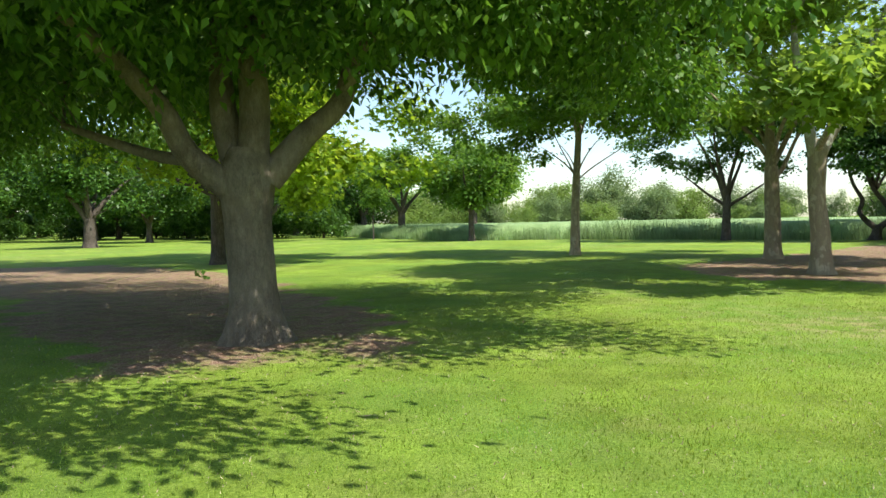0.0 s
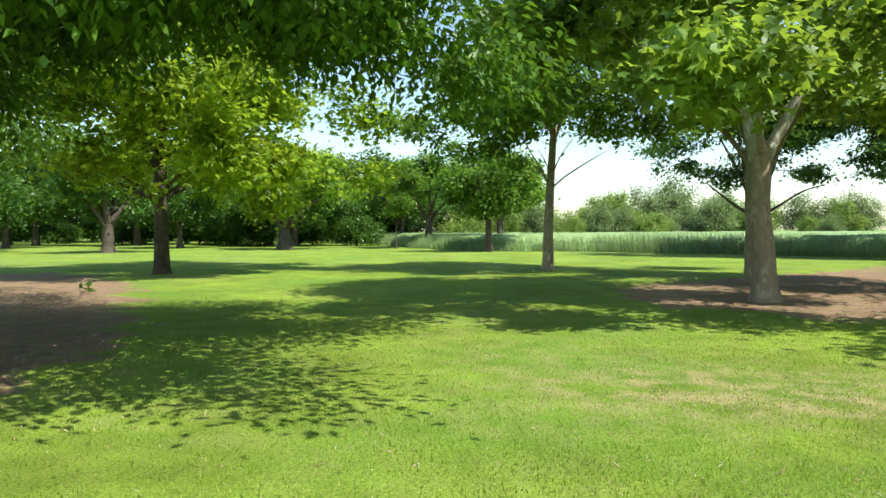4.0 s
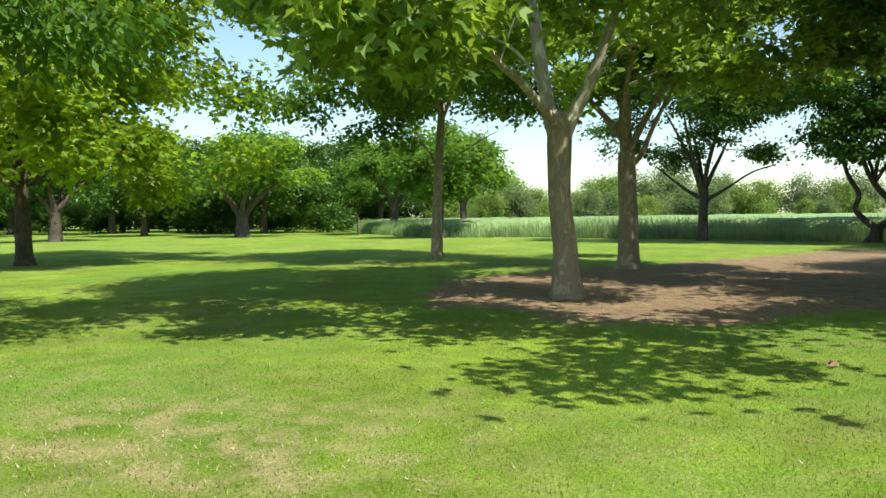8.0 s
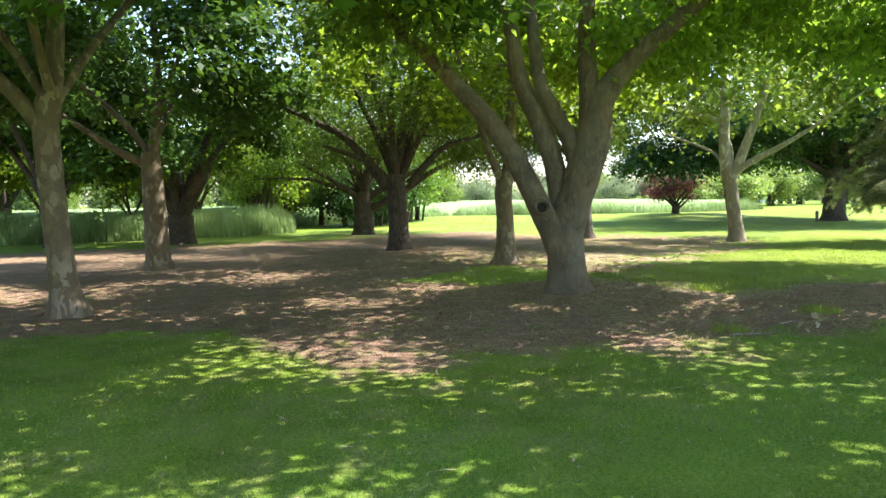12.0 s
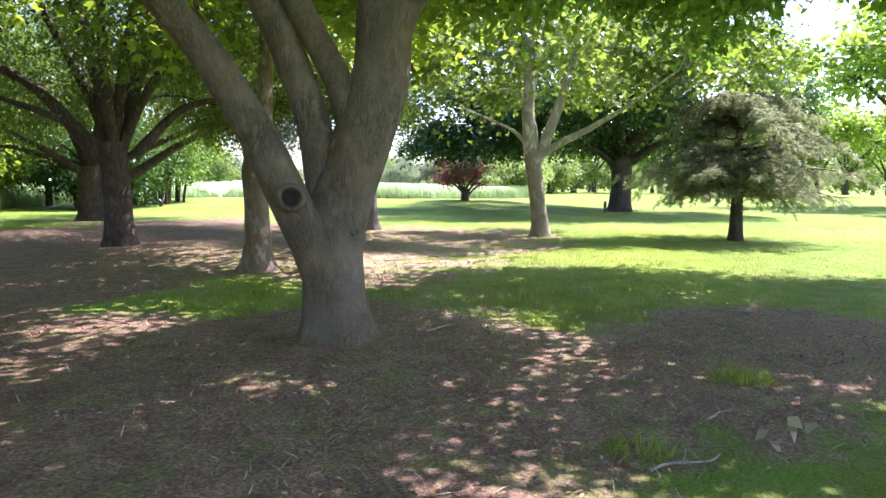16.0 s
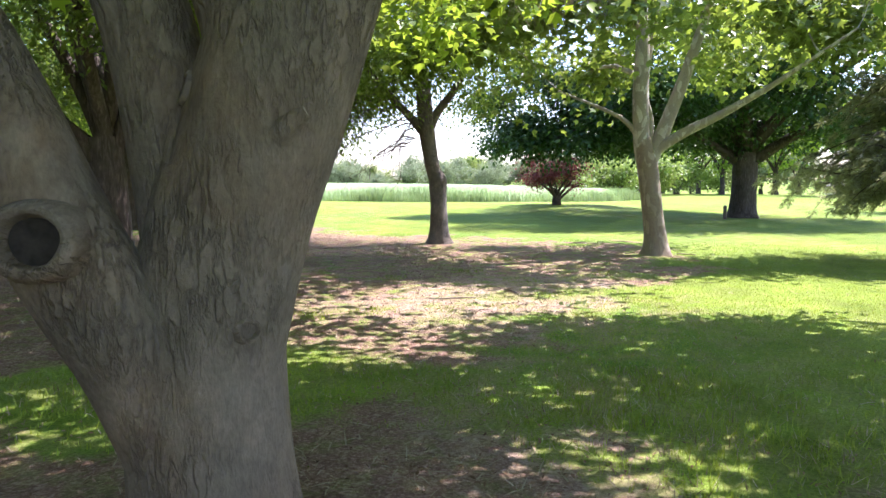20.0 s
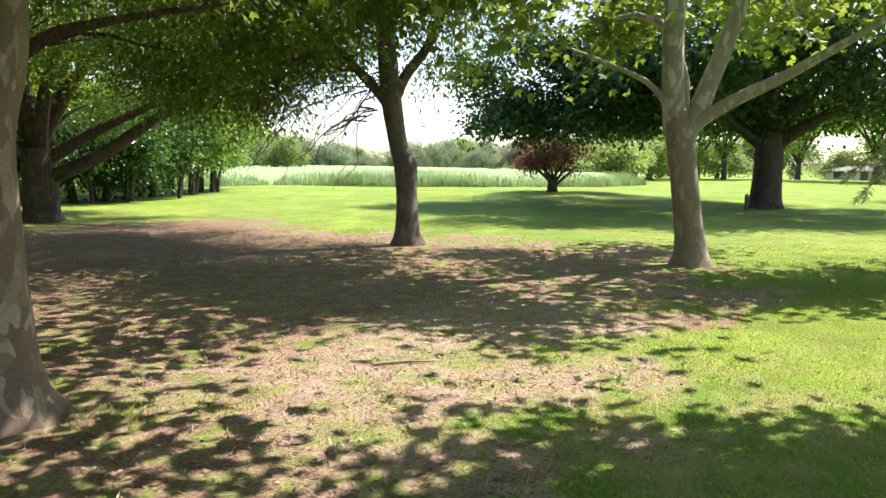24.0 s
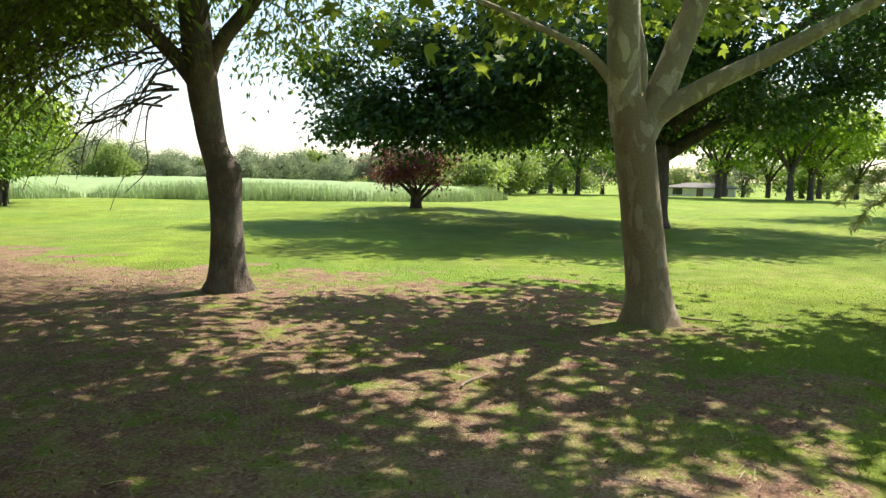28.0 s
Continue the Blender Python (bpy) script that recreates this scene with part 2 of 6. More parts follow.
def plain_mat(name, a, c, scale=6.0, rough=0.7, bump=0.0, spec=0.3):
    b = Mat(name)
    n = b.noise(scale, 5.0)
    if bump:
        b.bump(n, 0.6, bump)
    return b.finish(b.ramp(n, [(0.3, a), (0.7, c)]), rough, spec)


def island_mat(name, dark, mid, light, glow=None, share=0.35, rough=0.7):
    """Blades, litter and reeds: each blade its own tint."""
    if glow:
        return leaf_mat(name, dark, mid, light, glow, share, rough)
    b = Mat(name)
    geo = b.node("ShaderNodeNewGeometry")
    return b.finish(b.ramp(geo.outputs["Random Per Island"], [(0.0, dark), (0.5, mid), (1.0, light)]), rough, 0.15)


M_GROUND = ground_mat()
M_BARK_OLD = bark_scaly("bark_old_grey", (0.222, 0.184, 0.138), (0.195, 0.138, 0.088), (0.315, 0.262, 0.198), 24.0, 0.42, 0.032)
M_BARK_ASH = bark_scaly("bark_ash", (0.17, 0.154, 0.142), (0.155, 0.124, 0.1), (0.28, 0.25, 0.22), 30.0, 0.5, 0.03)
M_BARK_BROWN = bark_scaly("bark_brown", (0.165, 0.138, 0.108), (0.15, 0.118, 0.088), (0.27, 0.23, 0.18), 24.0, 0.35, 0.02)
M_BARK_DARK = bark_furrowed("bark_dark", (0.085, 0.068, 0.056), (0.175, 0.145, 0.122), 0.03, 0.9, 0.3)
M_BARK_PLANE = bark_plane("bark_plane", (0.185, 0.138, 0.097), (0.36, 0.3, 0.23), (0.235, 0.185, 0.12))
M_BARK_WHITE = bark_plane("bark_pale_plane", (0.36, 0.32, 0.265), (0.66, 0.62, 0.55), (0.42, 0.38, 0.29))
M_BARK_TAN = bark_plane("bark_tan_plane", (0.29, 0.23, 0.17), (0.44, 0.37, 0.285), (0.31, 0.255, 0.18))
M_LEAF_A = leaf_mat("leaf_deep_green", (0.03, 0.07, 0.012), (0.055, 0.115, 0.018), (0.1, 0.185, 0.028), (0.48, 0.72, 0.065), 0.52)
M_LEAF_DEEP = leaf_mat("leaf_dark_green", (0.03, 0.075, 0.012), (0.055, 0.125, 0.018), (0.09, 0.18, 0.026), (0.15, 0.3, 0.03), 0.28)
M_LEAF_SHADE = leaf_mat("leaf_shade_tree", (0.035, 0.09, 0.012), (0.07, 0.155, 0.02), (0.13, 0.24, 0.03), (0.22, 0.42, 0.035), 0.32)
M_LEAF_ELM = leaf_mat("leaf_elm", (0.048, 0.098, 0.016), (0.09, 0.155, 0.026), (0.14, 0.215, 0.04), (0.3, 0.44, 0.05), 0.42)
M_LEAF_LIME = leaf_mat("leaf_lime", (0.07, 0.15, 0.016), (0.14, 0.25, 0.022), (0.27, 0.38, 0.036), (0.46, 0.62, 0.045), 0.45)
M_LEAF_MAPLE = leaf_mat("leaf_maple", (0.075, 0.155, 0.016), (0.155, 0.265, 0.022), (0.3, 0.41, 0.036), (0.54, 0.69, 0.05), 0.52)
M_LEAF_PLANE = leaf_mat("leaf_plane", (0.06, 0.13, 0.025), (0.13, 0.225, 0.042), (0.26, 0.37, 0.09), (0.48, 0.66, 0.07), 0.45)
M_LEAF_PALE_PLANE = leaf_mat("leaf_pale_plane", (0.06, 0.11, 0.038), (0.12, 0.185, 0.066), (0.24, 0.32, 0.12), (0.44, 0.58, 0.065), 0.38)
M_LEAF_OAK = leaf_mat("leaf_oak", (0.024, 0.062, 0.018), (0.04, 0.094, 0.026), (0.07, 0.135, 0.04), (0.14, 0.28, 0.04), 0.3, 0.35)
M_LEAF_MID = leaf_mat("leaf_mid_green", (0.05, 0.11, 0.018), (0.08, 0.16, 0.027), (0.135, 0.225, 0.042), (0.3, 0.5, 0.05), 0.45)
M_LEAF_WILLOW = leaf_mat("leaf_willow", (0.11, 0.175, 0.038), (0.17, 0.255, 0.058), (0.25, 0.34, 0.1), (0.38, 0.52, 0.1))
# greyish paleness stands in for the haze over the far woods
M_LEAF_FAR = leaf_mat("leaf_haze_pale", (0.11, 0.165, 0.065), (0.165, 0.23, 0.095), (0.24, 0.3, 0.145), (0.3, 0.4, 0.13), 0.35, 0.6)
# paler still: more distance haze put into the leaf colour
M_LEAF_PALE = leaf_mat("leaf_haze_grey", (0.16, 0.22, 0.125), (0.225, 0.285, 0.17), (0.3, 0.355, 0.225), (0.32, 0.41, 0.18), 0.35, 0.6)
M_LEAF_RED = leaf_mat("leaf_plum_red", (0.07, 0.02, 0.026), (0.14, 0.04, 0.048), (0.24, 0.085, 0.09), (0.42, 0.11, 0.11), 0.4)
M_NEEDLE = leaf_mat("pine_needle", (0.13, 0.15, 0.07), (0.22, 0.245, 0.125), (0.34, 0.36, 0.21), (0.46, 0.5, 0.22), 0.45, 0.5)
M_GRASS = leaf_mat("grass_blade", (0.1, 0.178, 0.016), (0.195, 0.3, 0.031), (0.33, 0.425, 0.07), (0.48, 0.58, 0.055), 0.42, 0.6, (0.135, 0.262, 0.035))
M_STRAW = island_mat("dry_straw", (0.2, 0.15, 0.085), (0.36, 0.29, 0.18), (0.52, 0.45, 0.31))
M_LITTER = island_mat("leaf_litter", (0.15, 0.085, 0.05), (0.28, 0.175, 0.11), (0.44, 0.32, 0.21))
M_REED = leaf_mat("reed_blade", (0.195, 0.31, 0.115), (0.275, 0.39, 0.17), (0.38, 0.47, 0.245), (0.38, 0.5, 0.18), 0.4, 0.6)
M_REED_BED = plain_mat("reed_mass", (0.19, 0.29, 0.105), (0.28, 0.375, 0.165), 1.3, 0.9, 0.1)
M_DEADWOOD = plain_mat("dead_wood", (0.2, 0.155, 0.115), (0.4, 0.33, 0.26), 30.0, 0.85, 0.006)
M_CUT = plain_mat("cut_wood_scar", (0.018, 0.015, 0.012), (0.06, 0.048, 0.038), 20.0, 0.9, 0.01)
M_WOUND = plain_mat("red_brown_wound", (0.16, 0.07, 0.035), (0.3, 0.16, 0.09), 25.0, 0.9, 0.01)
M_WALL = plain_mat("pale_plaster", (0.6, 0.59, 0.56), (0.74, 0.73, 0.7), 2.0, 0.8)
M_ROOF = plain_mat("grey_roof_shingle", (0.14, 0.13, 0.125), (0.25, 0.235, 0.22), 5.0, 0.85)
M_GLASS_DARK = plain_mat("window_dark", (0.02, 0.025, 0.03), (0.05, 0.055, 0.06), 1.0, 0.1, 0.0, 0.5)
M_POST = plain_mat("weathered_post", (0.09, 0.075, 0.06), (0.2, 0.17, 0.14), 14.0, 0.85, 0.01)


# ---- mesh helpers ----
def np_mesh(name, verts, faces, mat, smooth=False):
    verts = np.asarray(verts, dtype=np.float32)
    faces = np.asarray(faces, dtype=np.int32)
    me = bpy.data.meshes.new(name)
    n, k = faces.shape
    me.vertices.add(len(verts))
    me.vertices.foreach_set("co", verts.ravel())
    me.loops.add(n * k)
    me.loops.foreach_set("vertex_index", faces.ravel())
    me.polygons.add(n)
    me.polygons.foreach_set("loop_start", np.arange(0, n * k, k, dtype=np.int32))
    if smooth:
        me.polygons.foreach_set("use_smooth", np.ones(n, dtype=bool))
    me.update(calc_edges=True)
    me.materials.append(mat)
    return me


def part(name, me, parent, label=""):
    ob = new(name, me)
    ob.parent = parent
    if label:
        tagged(ob, label)
    return ob


def empty(name, x, y, z, label, category, group="", kind=""):
    ob = new(name)
    ob.location = (x, y, z)
    ob.empty_display_size = 0.2
    return tagged(ob, label, category, group, kind)


def part_bm(name, bm, mat, parent, label=""):
    me = bpy.data.meshes.new(name)
    bm.to_mesh(me)
    bm.free()
    me.materials.append(mat)
    return part(name, me, parent, label)


def lattice(ix, iy, seed):
    h = (ix * 374761393 + iy * 668265263 + seed * 1442695041) & 0x7FFFFFFF
    h = ((h ^ (h >> 13)) * 1274126177) & 0x7FFFFFFF
    return ((h ^ (h >> 16)) & 0xFFFF) / 65535.0


def vnoise(x, y, seed=0):
    """Smooth value noise over arrays, 0 to 1."""
    x, y = np.asarray(x, float), np.asarray(y, float)
    ix, iy = np.floor(x).astype(np.int64), np.floor(y).astype(np.int64)
    fx, fy = x - ix, y - iy
    fx, fy = fx * fx * (3 - 2 * fx), fy * fy * (3 - 2 * fy)
    a, b = lattice(ix, iy, seed), lattice(ix + 1, iy, seed)
    c, e = lattice(ix, iy + 1, seed), lattice(ix + 1, iy + 1, seed)
    return (a * (1 - fx) + b * fx) * (1 - fy) + (c * (1 - fx) + e * fx) * fy


def fbm(x, y, seed=0, octaves=3):
    s, a, tot = 0.0, 1.0, 0.0
    for k in range(octaves):
        s = s + a * vnoise(x * 2 ** k, y * 2 ** k, seed + k * 17)
        tot += a
        a *= 0.5
    return s / tot


def inside(px, py, poly):
    """Signed distance to a polygon, positive within."""
    px, py = np.asarray(px, float), np.asarray(py, float)
    res, dist = np.zeros(px.shape, bool), np.full(px.shape, 1e9)
    for (x0, y0), (x1, y1) in zip(poly, poly[1:] + poly[:1]):
        cross = ((y0 > py) != (y1 > py)) & (px < (x1 - x0) * (py - y0) / (y1 - y0 + 1e-12) + x0)
        res ^= cross
        dx, dy = x1 - x0, y1 - y0
        s = np.clip(((px - x0) * dx + (py - y0) * dy) / (dx * dx + dy * dy), 0, 1)
        dist = np.minimum(dist, np.hypot(px - x0 - s * dx, py - y0 - s * dy))
    return np.where(res, dist, -dist)


# ---- the plan of the ground ----
SOIL_GROVE = [(6.4, 22), (7.6, 18), (9.6, 15.4), (12, 15.7), (14.3, 17.3), (17.3, 16.3), (19.2, 16.0), (20.1, 13.6), (19.8, 11.4),
              (20.8, 10.3), (21.6, 9.4), (22.8, 8.5), (24.4, 6.8), (26.6, 6.0), (29.0, 6.8), (28.5, 8.5), (26.4, 9.8), (26.7, 10.6),
              (27.1, 11.5), (27.0, 12.5), (26.0, 13.2), (25.2, 14.0), (25.8, 15.6), (28.2, 15.6), (28.5, 13.2), (29.4, 11.7), (32.4, 12.0), (34.6, 10.3), (38.2, 10.5), (40.3, 12.0),
              (41.5, 14), (41.6, 16.5), (42, 19.2), (43.2, 24.6), (40, 27), (37.4, 27), (28.5, 31.5), (21, 36), (15, 29.5), (10.3, 26.6)]
SOIL_BIG_TREE = [(-0.9, 11.2), (-1.0, 8.3), (-2.3, 7.6), (-3.4, 7.6), (-5.3, 9.6), (-10, 16), (-16, 24), (-18, 28), (-13, 29.5), (-8, 24.5), (-4.2, 19)]
REEDS = [(-12, 86), (-6, 70), (0.7, 57.5), (9, 56), (17, 50), (24, 44.5), (29, 38.5), (36, 33), (40, 32.5), (45, 38), (52, 40.5), (60, 42),
         (67, 41), (67.5, 32), (74, 20.5), (80, 18.5), (92, 26), (120, 48), (150, 90), (60, 190), (-20, 150)]
LUSH = [(25.7, 10.2), (25.5, 9.6), (26.7, 8.9), (28.5, 8.5), (29.5, 9.8), (28.5, 11.8), (28.0, 13.6), (28.0, 15.8), (26.0, 15.4), (25.2, 13.7), (25.7, 12.95), (26.7, 12.4), (26.7, 11.6), (26.3, 10.8)]
WALKED = [(0.0, 0.0), (9.0, 4.6), (16.0, 7.6), (24.0, 10.0), (31.0, 12.4)]


def smooth01(v, a, b):
    t = np.clip((v - a) / (b - a), 0, 1)
    return t * t * (3 - 2 * t)


def bare_at(x, y):
    """How bare the soil lies: 0 lawn, 1 trodden soil."""
    x, y = np.asarray(x, float), np.asarray(y, float)
    d = np.maximum(inside(x, y, SOIL_GROVE), inside(x, y, SOIL_BIG_TREE))
    d = np.minimum(d, 0.3 - 1.4 * inside(x, y, LUSH))
    wob = (fbm(x * 0.55, y * 0.55, 3, 3) - 0.5) * 2.0 + (fbm(x * 2.1, y * 2.1, 19, 3) - 0.5) * 1.8
    m = smooth01(d + wob, -0.9, 1.0)
    tufts = smooth01(fbm(x * 1.7, y * 1.7, 11, 3) + 0.05 * smooth01(x, 28.5, 31), 0.47, 0.61)
    return np.clip(m - 0.72 * tufts * smooth01(-d + 3.2, 0, 2.5) * smooth01(x, 28.3, 30.5), 0, 1)


def dry_at(x, y):
    x, y = np.asarray(x, float), np.asarray(y, float)
    base = 0.12 + 0.4 * smooth01(fbm(x * 0.3, y * 0.3, 29, 3), 0.42, 0.66)
    sand = 1.2 * np.exp(-(((x - 31.2) / 2.3) ** 2 + ((y - 12.4) / 2.6) ** 2))
    patch = np.exp(-(((x - 6.6) / 1.8) ** 2 + ((y - 9.6) / 1.1) ** 2))
    return np.clip(base + sand + 1.3 * patch + 0.35 * smooth01(inside(x, y, LUSH), -0.8, 0.2), 0, 1.4)


def weedy_at(x, y):
    """How far straw and low weeds have grown into the soil."""
    return 0.4 + 0.6 * smooth01(np.asarray(x, float), 27.0, 30.0) * smooth01(-np.asarray(y, float), -21.0, -16.0)


def ground_z(x, y):
    x, y = np.asarray(x, float), np.asarray(y, float)
    rise = 0.36 * np.exp(-((x - 58) / 7.0) ** 2 - ((y - 20) / 5.0) ** 2)
    mound = 0.09 * np.exp(-((x - 24.8) / 1.4) ** 2 - ((y - 11.7) / 1.4) ** 2)
    dip = -1.6 * smooth01(x, 104, 150)
    return rise + mound + dip + 0.03 * (vnoise(x * 0.9, y * 0.9, 5) - 0.5)


def spaced(lo, hi, step, far, grow=1.22):
    inner = list(np.arange(lo, hi + 1e-6, step))
    left, right, s = [], [], step
    a, b = lo, hi
    while b < hi + far:
        s *= grow
        a, b = a - s, b + s
        left.append(a)
        right.append(b)
    return np.array(left[::-1] + inner + right)


gx, gy = spaced(-13, 45, 0.28, 2500), spaced(1, 33, 0.28, 2500)
X, Y = np.meshgrid(gx, gy)
flat = X.ravel(), Y.ravel()
gz = ground_z(*flat)
nx, ny = len(gx), len(gy)
idx = np.arange(nx * ny).reshape(ny, nx)
quads = np.stack([idx[:-1, :-1], idx[:-1, 1:], idx[1:, 1:], idx[1:, :-1]], -1).reshape(-1, 4)
me = np_mesh("ground", np.stack([*flat, gz], -1), quads, M_GROUND, True)
for key, fn in (("bare", bare_at), ("dry", dry_at), ("weedy", weedy_at)):
    att = me.attributes.new(key, "FLOAT", "POINT")
    att.data.foreach_set("value", fn(*flat).astype(np.float32))
tagged(new("ground", me), "mown green park lawn with bare reddish soil under the trees", "ground", kind="structure")


# ---- trees ----
def smooth_line(pts, step):
    """A smooth curve through points of (x, y, z, radius), resampled at about the given step."""
    p = np.array(pts, float)
    if len(p) < 2:
        return p
    ext = np.vstack([2 * p[0] - p[1], p, 2 * p[-1] - p[-2]])
    out = []
    for k in range(1, len(ext) - 2):
        a, b, c, e = ext[k - 1:k + 3]
        n = max(2, int(np.linalg.norm(c[:3] - b[:3]) / step))
        for t in np.arange(n) / n:
            out.append(0.5 * (2 * b + (c - a) * t + (2 * a - 5 * b + 4 * c - e) * t * t + (3 * b - a - 3 * c + e) * t ** 3))
    out.append(p[-1])
    out = np.array(out)
    out[:, 3] = np.maximum(out[:, 3], 0.004)
    return out


def tube(line, sides, rng, rough=0.0, flare=0.0, lobes=5):
    """A tapered tube along a line; flare widens its foot into root lobes. Returns vertices and quads."""
    p, r = line[:, :3], line[:, 3]
    n = len(p)
    tan = np.gradient(p, axis=0)
    tan /= np.linalg.norm(tan, axis=1)[:, None] + 1e-9
    u = np.cross(tan[0], (0.3, 0.95, 0.1))
    us = []
    for k in range(n):
        u = u - tan[k] * np.dot(u, tan[k])
        u /= np.linalg.norm(u) + 1e-9
        us.append(u)
    us = np.array(us)
    vs = np.cross(tan, us)
    ang = np.linspace(0, 2 * np.pi, sides, endpoint=False)
    rad = np.repeat(r[:, None], sides, 1)
    along = np.concatenate([[0], np.cumsum(np.linalg.norm(np.diff(p, axis=0), axis=1))])
    if rough:
        ph = rng.random() * 50
        ring = np.stack([np.cos(ang), np.sin(ang)], -1)
        for k in range(sides):
            rad[:, k] *= 1 + rough * (fbm(along * 0.9 + ph + ring[k, 0] * 0.9, ring[k, 1] * 0.9 + ph, 7, 2) - 0.5) * 2
            rad[:, k] *= 1 + rough * 0.35 * (vnoise(along * 5 + ph, np.full(n, k * 0.55 + ph), 9) - 0.5)
    if flare:
        ph = rng.random() * 6
        lob = 1 + 0.45 * np.sin(ang * lobes + ph) + 0.3 * np.sin(ang * 2 + ph * 2)
        rad *= 1 + flare * np.exp(-np.maximum(p[:, 2], 0) / 0.16)[:, None] * lob[None, :] * 0.6
        rad *= 1 + 0.05 * np.exp(-np.maximum(p[:, 2], 0) / 0.9)[:, None] * lob[None, :]
    ring = p[:, None, :] + rad[..., None] * (np.cos(ang)[None, :, None] * us[:, None, :] + np.sin(ang)[None, :, None] * vs[:, None, :])
    v = ring.reshape(-1, 3)
    i = np.arange(n - 1)[:, None] * sides
    k = np.arange(sides)[None, :]
    k2 = (k + 1) % sides
    f = np.stack([i + k, i + k2, i + sides + k2, i + sides + k], -1).reshape(-1, 4)
    return v, f


def joined(tubes):
    vs, fs, base = [], [], 0
    for v, f in tubes:
        vs.append(v)
        fs.append(f + base)
        base += len(v)
    return np.vstack(vs), np.vstack(fs)


def leaf_quads(cen, out, rng, length, width, droop=0.35, flat=0.75):
    """Folded kite leaves at the given centres; out: the way each leaf points."""
    n = len(cen)
    d = out + rng.normal(0, 0.6, (n, 3))
    d[:, 2] = d[:, 2] * 0.5 - droop
    d /= np.linalg.norm(d, axis=1)[:, None] + 1e-9
    up = rng.normal(0, 1 - flat + 0.15, (n, 3)) + np.array([0, 0, 1.0])
    side = np.cross(d, up)
    side /= np.linalg.norm(side, axis=1)[:, None] + 1e-9
    nor = np.cross(side, d)
    L = length * rng.uniform(0.65, 1.25, n)[:, None]
    W = width * rng.uniform(0.7, 1.25, n)[:, None]
    a = cen - d * L * 0.5
    t = cen + d * L * 0.5 - nor * L * 0.1
    mid = cen - d * L * 0.06
    l = mid + side * W * 0.5 + nor * W * 0.16
    r = mid - side * W * 0.5 + nor * W * 0.16
    v = np.stack([a, l, t, r], 1).reshape(-1, 3)
    return v, np.arange(4 * n).reshape(-1, 4)


def lobed_leaves(cen, out, rng, length, width, droop=0.35, flat=0.75):
    """Plane and maple leaves: three pointed lobes that spread from the stalk."""
    n = len(cen)
    d = out + rng.normal(0, 0.6, (n, 3))
    d[:, 2] = d[:, 2] * 0.5 - droop
    d /= np.linalg.norm(d, axis=1)[:, None] + 1e-9
    side = np.cross(d, rng.normal(0, 1 - flat + 0.2, (n, 3)) + np.array([0, 0, 1.0]))
    side /= np.linalg.norm(side, axis=1)[:, None] + 1e-9
    nor = np.cross(side, d)
    L = length * rng.uniform(0.6, 1.25, n)[:, None]
    W = width * rng.uniform(0.75, 1.2, n)[:, None]
    a = cen - d * L * 0.45
    tip = cen + d * L * 0.55 - nor * L * 0.12
    pts = [a, cen + side * W * 0.16 + d * L * 0.08, tip, cen - side * W * 0.16 + d * L * 0.08]
    for sgn in (1, -1):
        pts += [cen + side * sgn * W * 0.55 + d * L * 0.16 + nor * W * 0.1, cen + side * sgn * W * 0.34 - d * L * 0.3 + nor * W * 0.08]
    v = np.stack(pts, 1).reshape(-1, 3)
    base = 8 * np.arange(n)[:, None]
    f = np.stack([base + np.array([0, 1, 2, 3]), base + np.array([0, 5, 4, 1]), base + np.array([0, 3, 6, 7])], 1).reshape(-1, 4)
    return v, f


